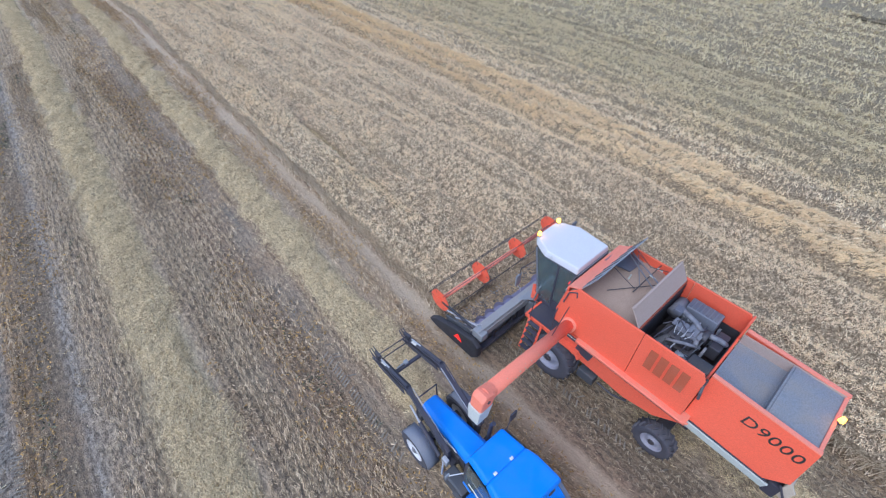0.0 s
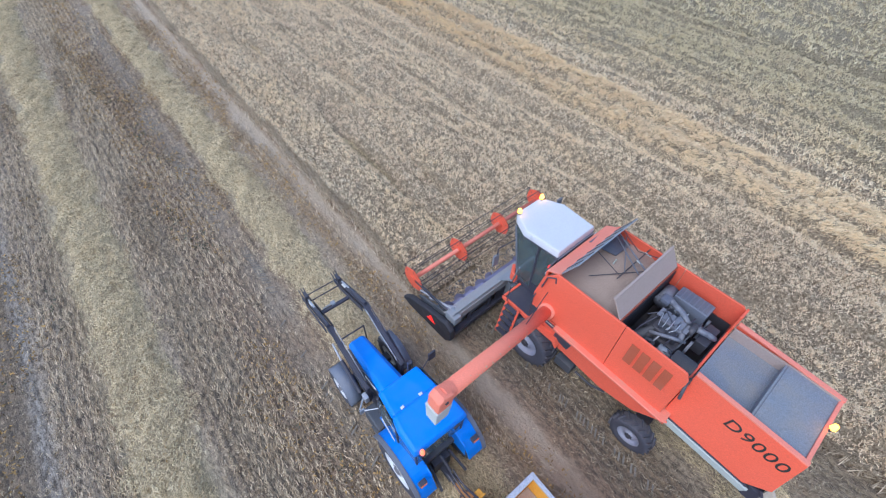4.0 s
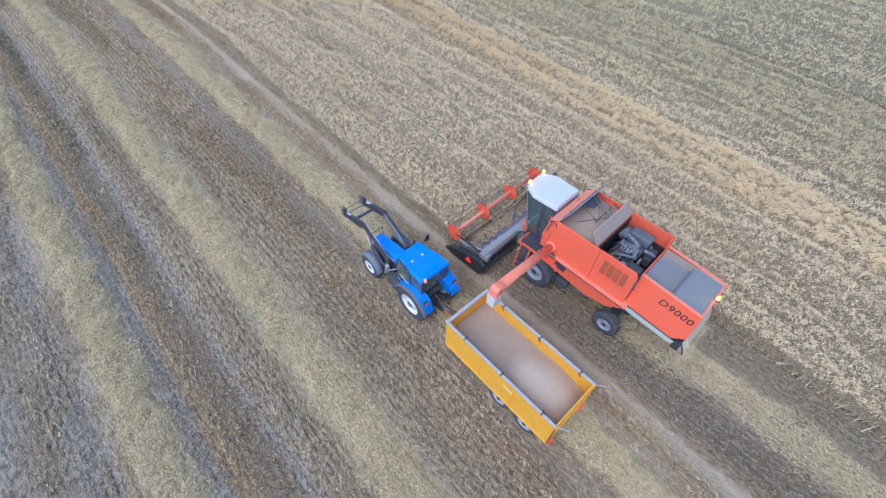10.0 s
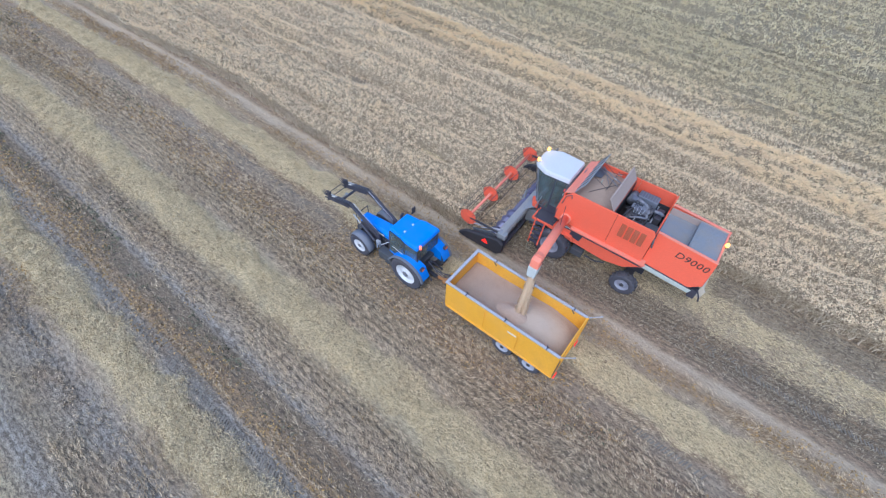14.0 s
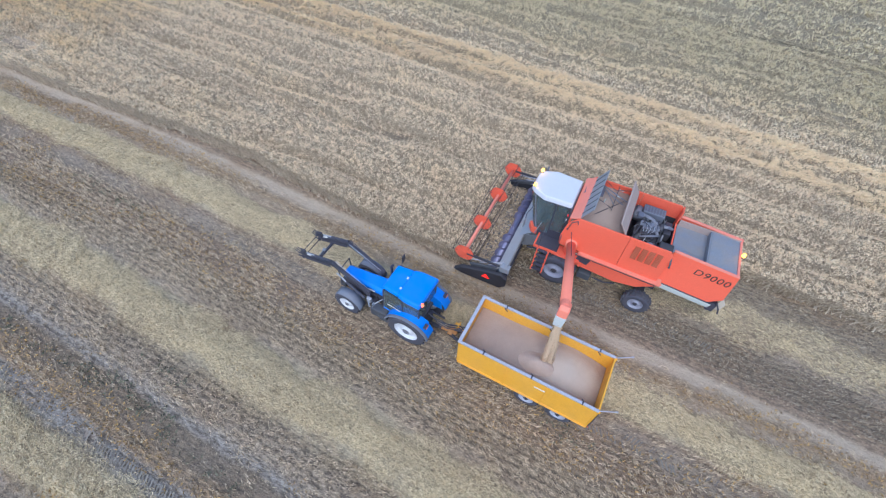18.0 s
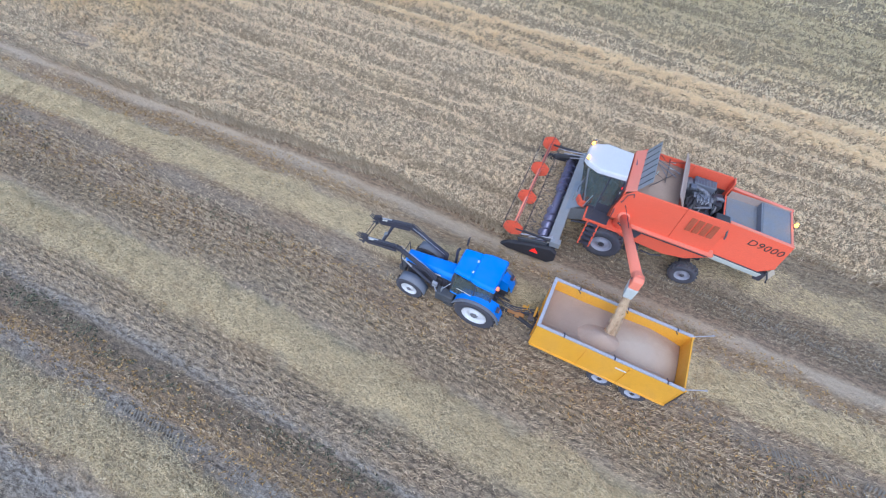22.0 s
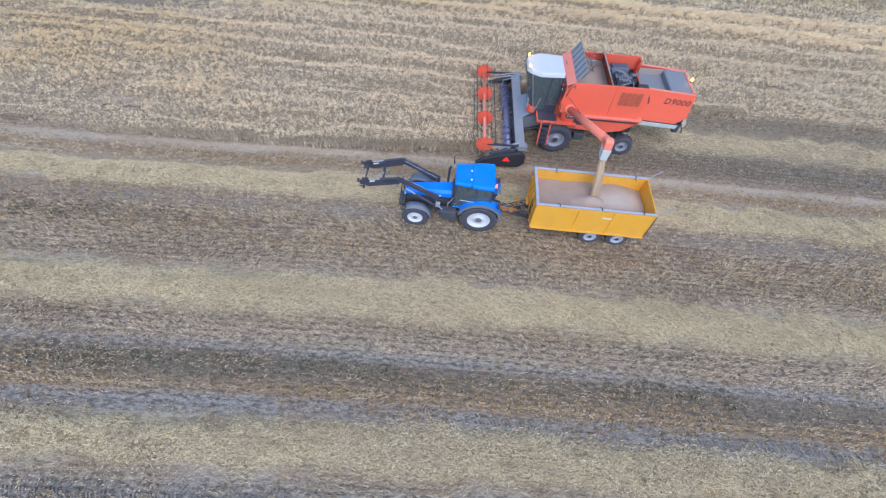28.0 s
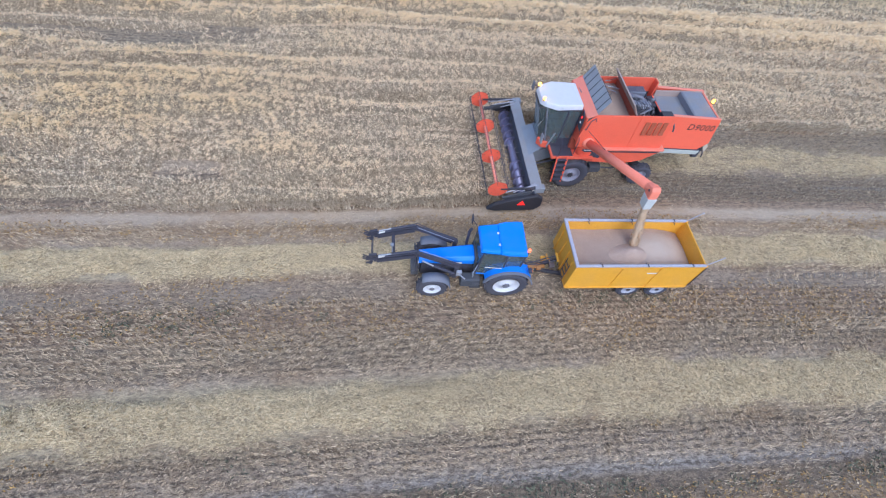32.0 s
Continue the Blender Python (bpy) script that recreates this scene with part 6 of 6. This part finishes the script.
# ---------------------------------------------------------------- trailer (origin under the middle of its axles)
def build_trailer():
    t = thing("grain_trailer", "yellow tipping trailer carrying a load of wheat", "trailer", at=(34, -6.1, 0))
    x0, x1, hw, z0, z1 = -3.40, 1.56, 1.06, 0.86, 2.40
    for s in (-1, 1):
        part("side_wall", box(x0, x1, s * (hw - 0.025) - 0.025, s * (hw - 0.025) + 0.025, z0, z1 - 0.03, 0.008), YELLOW, t, "yellow steel side wall")
        for k in range(2):
            x = x0 + (x1 - x0) * (0.36 + 0.30 * k)
            part("side_rib", box(x - 0.035, x + 0.035, s * hw, s * (hw + 0.03), z0, z1 - 0.14, 0.008) if s > 0 else box(x - 0.035, x + 0.035, -(hw + 0.03), -hw, z0, z1 - 0.14, 0.008), YELLOW, t)
        part("corner_post", box(x1 - 0.06, x1 + 0.04, s * (hw - 0.04) - 0.05, s * (hw - 0.04) + 0.05, z0 - 0.05, z1 + 0.01, 0.01), YELLOW, t)
        lip = part("top_rail", box(x0 - 0.04, x1 - 0.02, s * (hw - 0.03) - 0.045, s * (hw - 0.03) + 0.045, z1 - 0.05, z1 + 0.03, 0.012), LIP, t, "grey top rail")
        for k in range(3):
            x = x0 + 0.9 + 1.75 * k
            part("clip", join(box(x - 0.025, x + 0.025, s * (hw - 0.03) - 0.08, s * (hw - 0.03) + 0.05, z1 + 0.03, z1 + 0.045, 0.005), beam((x - 0.06, s * (hw - 0.13), z1 + 0.04), (x + 0.06, s * (hw - 0.13), z1 - 0.12), 0.03, 0.03)), BLACK, lip)
        part("lower_rail", box(x0, x1, s * (hw - 0.02) - 0.05, s * (hw - 0.02) + 0.05, z0 - 0.06, z0 + 0.03, 0.01), YELLOW, t)
        part("tail_rod", join(rod((x1 - 0.02, s * (hw - 0.04), z1), (x1 + 0.38, s * (hw - 0.04), z1 + 0.50), 0.02, 8), rod((x1 + 0.36, s * (hw - 0.04), z1 + 0.48), (x1 + 0.40, s * (hw - 0.04), z1 + 0.53), 0.032, 8)), LIP, t, "pale tailgate rod")
        part("latch", join(rod((x1 + 0.02, s * (hw + 0.03), z0 + 0.1), (x1 + 0.02, s * (hw + 0.03), z1 - 0.1), 0.018, 6)), BLACK, t)
        part("tail_lamp", box(x1 + 0.05, x1 + 0.09, s * 0.85 - 0.14, s * 0.85 + 0.14, z0 - 0.16, z0 - 0.06, 0.01), RED_LENS, t)
        part("mudguard", slab([(-1.22, 0.98), (-1.15, 1.04), (1.15, 1.04), (1.22, 0.98)], s * 0.62, s * 1.0), DARK, t)
    part("maker_mark", box(-0.55, -0.10, -hw - 0.008, -hw - 0.002, 1.86, 1.94, 0), MARK, t, "small pale bar of writing")
    part("front_wall", box(x0 - 0.05, x0, -hw, hw, z0, z1 - 0.03, 0.008), YELLOW, t, "yellow front wall")
    part("front_rail", box(x0 - 0.08, x0 + 0.04, -hw - 0.02, hw + 0.02, z1 - 0.045, z1 + 0.035, 0.015), LIP, t, "grey top rail")
    for k in range(4):
        y = -0.72 + 0.48 * k
        part("front_rib", box(x0 - 0.10, x0 - 0.05, y - 0.03, y + 0.03, z0, z1 - 0.25, 0.008), YELLOW, t)
    la = part("ladder", join(beam((x0 - 0.12, -0.78, z0 + 0.1), (x0 - 0.12, -0.78, z1 - 0.4), 0.03, 0.03), beam((x0 - 0.12, -0.46, z0 + 0.1), (x0 - 0.12, -0.46, z1 - 0.4), 0.03, 0.03)), BLACK, t)
    for k in range(4):
        part("rung", rod((x0 - 0.12, -0.78, z0 + 0.2 + 0.26 * k), (x0 - 0.12, -0.46, z0 + 0.2 + 0.26 * k), 0.015, 6), BLACK, la)
    part("tailgate", box(x1 - 0.05, x1, -hw + 0.05, hw - 0.05, z0, z1, 0.01), YELLOW, t, "yellow tailgate")
    part("tailgate_rib", join(box(x1, x1 + 0.04, -hw + 0.1, hw - 0.1, 1.2, 1.28, 0.01), box(x1, x1 + 0.04, -hw + 0.1, hw - 0.1, 1.85, 1.93, 0.01)), YELLOW, t)
    part("bed", box(x0, x1, -hw + 0.03, hw - 0.03, z0 - 0.04, z0 + 0.02, 0), YELLOW, t)
    part("chassis", join(box(-3.3, 1.4, -0.45, -0.30, 0.58, 0.80, 0.02), box(-3.3, 1.4, 0.30, 0.45, 0.58, 0.80, 0.02), box(-0.75, -0.5, -0.75, 0.75, 0.42, 0.54, 0.02), box(0.50, 0.75, -0.75, 0.75, 0.42, 0.54, 0.02),
                         box(-0.9, 0.9, -0.55, -0.42, 0.5, 0.65, 0.02), box(-0.9, 0.9, 0.42, 0.55, 0.5, 0.65, 0.02)), DARK, t, "dark underframe")
    part("drawbar", join(beam((-3.3, -0.36, 0.66), (-4.35, -0.05, 0.55), 0.10, 0.14), beam((-3.3, 0.36, 0.66), (-4.35, 0.05, 0.55), 0.10, 0.14), beam((-4.3, 0, 0.55), (-4.72, 0, 0.50), 0.10, 0.10)), DARK, t, "dark drawbar")
    part("drawbar_tongue", join(beam((-3.95, 0, 0.66), (-4.62, 0, 0.60), 0.13, 0.09), box(-4.30, -4.12, -0.16, 0.16, 0.60, 0.70, 0.02)), RUSTY, t, "rusty orange drawbar tongue")
    part("hose_bow", join(path([(-3.52, -0.12, 0.95), (-3.60, -0.14, 1.30), (-3.62, 0.16, 1.30), (-3.52, 0.18, 0.95)], 0.025, 8)), BLACK, t)
    part("hose_bar", box(-3.66, -3.58, -0.20, 0.22, 1.29, 1.34, 0.015), YELLOW, t, "yellow hose bar")
    for k in range(3):
        part("trailer_hose", path([(-3.60, -0.10 + 0.1 * k, 1.30), (-3.95, -0.14 + 0.12 * k, 1.22 - 0.05 * k), (-4.35, -0.10 + 0.08 * k, 0.92), (-4.85, -0.10 + 0.09 * k, 1.02 - 0.04 * k)], 0.018, 6), BLACK, t)
    part("parking_jack", join(rod((-4.05, 0.22, 0.3), (-4.05, 0.22, 0.95), 0.04, 10), box(-4.15, -3.95, 0.14, 0.30, 0.88, 0.98, 0.02)), YELLOW, t, "orange jack on the drawbar")
    part("hose_holder", path([(-3.5, 0.1, 0.85), (-3.9, 0.12, 1.15), (-4.3, 0.08, 0.95), (-4.8, 0.05, 0.8)], 0.022, 8), BLACK, t)
    part("drawbar_box", box(-3.80, -3.58, -0.12, 0.10, 0.72, 0.84, 0.02), RUST, t, "rusty box on the drawbar")
    part("hose_bracket", join(beam((-3.75, 0.16, 0.80), (-3.95, 0.18, 1.15), 0.03, 0.04), beam((-3.95, 0.05, 1.13), (-3.95, 0.30, 1.13), 0.04, 0.03)), YELLOW, t, "yellow hose bracket")
    w = []
    for s in (-1, 1):
        for x in (-0.61, 0.61):
            w.append((wheel(t, (x, s * 0.84, 0.47), 0.47, 0.36, 0.27, 18, s, RIM_GREY, 0.06), (x, s * 0.84, 0.47), 0.47))
    # the load: an even bed of grain, and the heap that grows under the spout
    bm = bmesh.new()
    nx, ny = 60, 26
    vs = []
    for i in range(nx + 1):
        row = []
        for j in range(ny + 1):
            x, y = x0 + 0.01 + (x1 - x0 - 0.07) * i / nx, -hw + 0.055 + (2 * hw - 0.11) * j / ny
            z = 0.22 * math.exp(-((x - 0.3) ** 2 * 0.35 + y * y * 0.8)) - 0.26 * max(0.0, (x - 0.2) / 1.3) ** 1.5 + 0.035 * noise.noise((x * 1.3, y * 1.3, 3.0)) + 0.012 * noise.noise((x * 6, y * 6, 1.0))
            row.append(bm.verts.new((x, y, z)))
        vs.append(row)
    for i in range(nx):
        for j in range(ny):
            bm.faces.new((vs[i][j], vs[i + 1][j], vs[i + 1][j + 1], vs[i][j + 1]))
    bed = tagged(part("grain_load", bm, LOAD, None, "reddish-tan wheat grain lying level in the trailer", True), category="grain")
    bm = bmesh.new()
    rings = []
    for k in range(15):
        r = 1.12 * (k / 14.0)
        rings.append([bm.verts.new((r * 1.15 * math.cos(6.28318 * j / 32), r * 0.70 * math.sin(6.28318 * j / 32),
                                    0.33 * math.exp(-(r / 0.62) ** 1.5) - 0.10 * r - 0.14 * r * r + 0.018 * noise.noise((r * 5, j * 0.7, 2.0)))) for j in range(32)])
    for a, b in zip(rings, rings[1:]):
        for j in range(32):
            bm.faces.new((a[j], a[(j + 1) % 32], b[(j + 1) % 32], b[j]))
    heap = part("grain_cone", bm, FRESH, bed, "fresh cone of grain under the spout", True)
    return t, w, bed, heap


# ---------------------------------------------------------------- grain falling from the spout, in rigid lumps
def build_stream():
    s = tagged(part("grain_stream", rod((0, 0, 0.10), (0, 0, 0.14), 0.05, 8), GRAIN, None, "pale wheat grain pouring from the auger spout"), category="grain")
    lumps = []
    for k, turned in [(j, s_) for j in range(9) for s_ in ((0,) if j < 3 else (-1, 1))]:
        bm = bmesh.new()
        rings = []
        for i in range(13):
            z = 0.38 - 0.76 * i / 12
            deep = (k + i / 12) / 9
            r = (0.122 - 0.02 * deep) * max(0.02, 1 - abs(i / 6 - 1) ** 2.6) * (1 + 0.10 * noise.noise((k * 7.3, z * 9, 5.0)))
            rings.append([bm.verts.new(((r + 0.008 * noise.noise((math.cos(a) * 2, math.sin(a) * 2, k * 3 + z * 2))) * math.cos(a), (r + 0.008 * noise.noise((math.cos(a) * 3, math.sin(a) * 3, k * 5 + z * 2 + 40))) * math.sin(a), z))
                          for a in [6.28318 * j / 18 for j in range(18)]])
        for a, b in zip(rings, rings[1:]):
            for j in range(18):
                bm.faces.new((a[j], b[j], b[(j + 1) % 18], a[(j + 1) % 18]))
        # loose grains round the core, wider spread the further they have fallen
        for j in range(240):
            z = random.uniform(-0.36, 0.36)
            deep = (k + 0.5 - z / 0.76) / 9
            o = Vector((random.gauss(0, 0.045 + 0.050 * deep), random.gauss(0, 0.045 + 0.050 * deep), z))
            o.xy = o.xy * min(1.0, 0.15 / max(0.01, o.xy.length))
            r = random.uniform(0.008, 0.017)
            p = [bm.verts.new(o + Vector(q) * r) for q in ((1, 0, 0), (-0.5, 0.87, 0), (-0.5, -0.87, 0), (0, 0, 2.2), (0, 0, -2.2))]
            for a in range(3):
                bm.faces.new((p[a], p[(a + 1) % 3], p[3]))
                bm.faces.new((p[(a + 1) % 3], p[a], p[4]))
        lumps.append((part("falling_grain", bm, SPILT, s, smooth=True), k, turned))
    return s, lumps


# ---------------------------------------------------------------- chopped straw falling behind the combine, in rigid lumps
def build_spray():
    rng = np.random.default_rng(29)
    lumps = []
    s = None
    for k in range(7):
        n = 420
        p = np.stack([rng.normal(0, 0.16, n), rng.uniform(-0.16, 0.16, n), rng.normal(0, 0.30, n)], 1)
        d = rng.normal(size=(n, 3))
        d /= np.linalg.norm(d, axis=1)[:, None]
        v, f = strands(rng, p, d, rng.uniform(0.04, 0.12, n), 0.014)
        me = raw_mesh("falling_straw", v, f, STRAW)
        if s is None:
            s = tagged(new("straw_spray"), "loose chopped straw falling behind the combine", "straw", kind="stuff")
        lumps.append((part("falling_straw", me, None, s), k))
    return s, lumps


build_field()
wheat_rows = build_wheat_strip()
combine, combine_moves = build_combine()
tractor, tractor_wheels = build_tractor()
trailer, trailer_wheels, load, heap = build_trailer()
stream, lumps = build_stream()
spray, straws = build_spray()


# ---------------------------------------------------------------- all that moves
def motions():
    T = np.array([r[0] for r in DRIVE])
    gone, back, off = (np.array([r[k] for r in DRIVE]) for k in (1, 2, 3))
    at = lambda t, a: float(np.interp(t, T, a))
    walk(combine, [(t, pose(x, 0.15, 0, 0, 0, 1.6)) for t, x, d, e in DRIVE])
    walk(tractor, [(t, pose(x + d - 3.74, e - 6.12, 0)) for t, x, d, e in DRIVE])
    walk(trailer, [(t, pose(x + d + 1.96, e - 6.13, 0)) for t, x, d, e in DRIVE])
    walk(combine_moves["grain"], [(t, pose(x, 0.15, 0, 0, 0, 1.6)) for t, x, d, e in DRIVE])
    walk(stream, [(t, pose(x + 1.089, -5.539, 3.9, 0, 0, 1.6)) for t, x, d, e in DRIVE])
    walk(spray, [(t, pose(x, 0.15, 0, 0, 0, 1.6)) for t, x, d, e in DRIVE])
    for ob, k in straws:
        y = -0.93 + 0.31 * k
        walk(ob, [(0.4 * j, pose(6.52 + 0.05 * math.sin(j * 2.1 + k), y, 1.05 + 0.16 * math.sin(j * 1.7 + 2 * k), 12 * math.sin(j + k), 10 * math.cos(1.3 * j + k), 0)) for j in range(81)])
    steps = [0.4 * k for k in range(81)]
    for ob, p, r in combine_moves["wheels"]:
        walk(ob, [(t, pose(*p, 0, math.degrees((at(t, gone) - gone[0]) / r), 0)) for t in steps])
    for ob, p, r in tractor_wheels + trailer_wheels:
        walk(ob, [(t, pose(*p, 0, math.degrees((at(t, gone + back) - gone[0]) / r), 0)) for t in steps])
    ob, p = combine_moves["reel"]
    walk(ob, [(0.35 * k, pose(*p, 0, -70.0 * k, 0)) for k in range(92)])
    ob, p = combine_moves["auger"]
    walk(ob, [(0.25 * k, pose(*p, 0, -75.0 * k, 0)) for k in range(129)])
    # each row of wheat goes down as the knife comes to it
    for ob, x in wheat_rows:
        t = float(np.interp(-(x + 3.15), -gone, T))
        rows = [(0.0, pose(x, 0, 0))]
        if t > 0.2:
            rows.append((max(0.1, t - 0.15), pose(x, 0, 0)))
        if t < 31.8:
            rows += [(t + 0.2, pose(x - 0.1, 0, -0.95, 0, 4, 0)), (32.0, pose(x - 0.1, 0, -0.95, 0, 4, 0))]
        else:
            rows.append((32.0, pose(x, 0, 0)))
        walk(ob, rows)
    # the load rises, and the heap under the spout with it
    full = lambda t: 1.66 + 0.14 * max(0.0, t - 10.8) / 21.2
    walk(load, [(t, pose(x + d + 1.96, e - 6.13, full(t))) for t, x, d, e in DRIVE])
    hx = lambda t: 1.11 - 1.96 - at(t, back)
    walk(heap, [(0.0, pose(hx(11), -0.20, -0.46)), (10.7, pose(hx(11), -0.20, -0.36)), (11.3, pose(hx(11.3), -0.20, 0.07)), (13.0, pose(hx(13), -0.20, 0.085))] + [(float(t), pose(hx(t), -0.20, 0.085 + 0.001 * (t - 13))) for t in range(15, 33)])
    # grain: held in the tube, let go, then falling steadily
    for i, (ob, k, side) in enumerate(lumps):
        z = 0.10 - 0.262 * k
        far = 0.40 + 0.30 * (14 - i)
        up = pose(-0.12 * far, 0.10 + 0.91 * far, 0.52 - 0.392 * far, 66.7, 0, 0)
        lean = -math.degrees(math.atan(0.42 * (k / 9) ** 0.3))
        sway = lambda: (0.22 * k / 9 + side * 0.10 * (k / 9), -0.76 * (k / 9) ** 1.3 + side * 0.07 * (k / 9))
        rows = [(0.0, up), (10.2 + 0.02 * (8 - k), up), (10.5 + 0.02 * (8 - k), pose(0, 0, 0.12)), (10.85 + 0.02 * (8 - k), pose(*sway(), z, lean, -5, 0))]
        rows += [(11.3 + 0.3 * j, pose(sway()[0] + 0.006 * math.sin(j * 2.4 + k), sway()[1] + 0.006 * math.cos(j * 1.7 + k), z + 0.03 * math.sin(j * 2.0 + k), lean, -5, 6 * math.sin(j * 1.3 + 2 * k))) for j in range(69)]
        rows.append((32.0, pose(*sway(), z, lean, -5, 0)))
        walk(ob, rows)


motions()
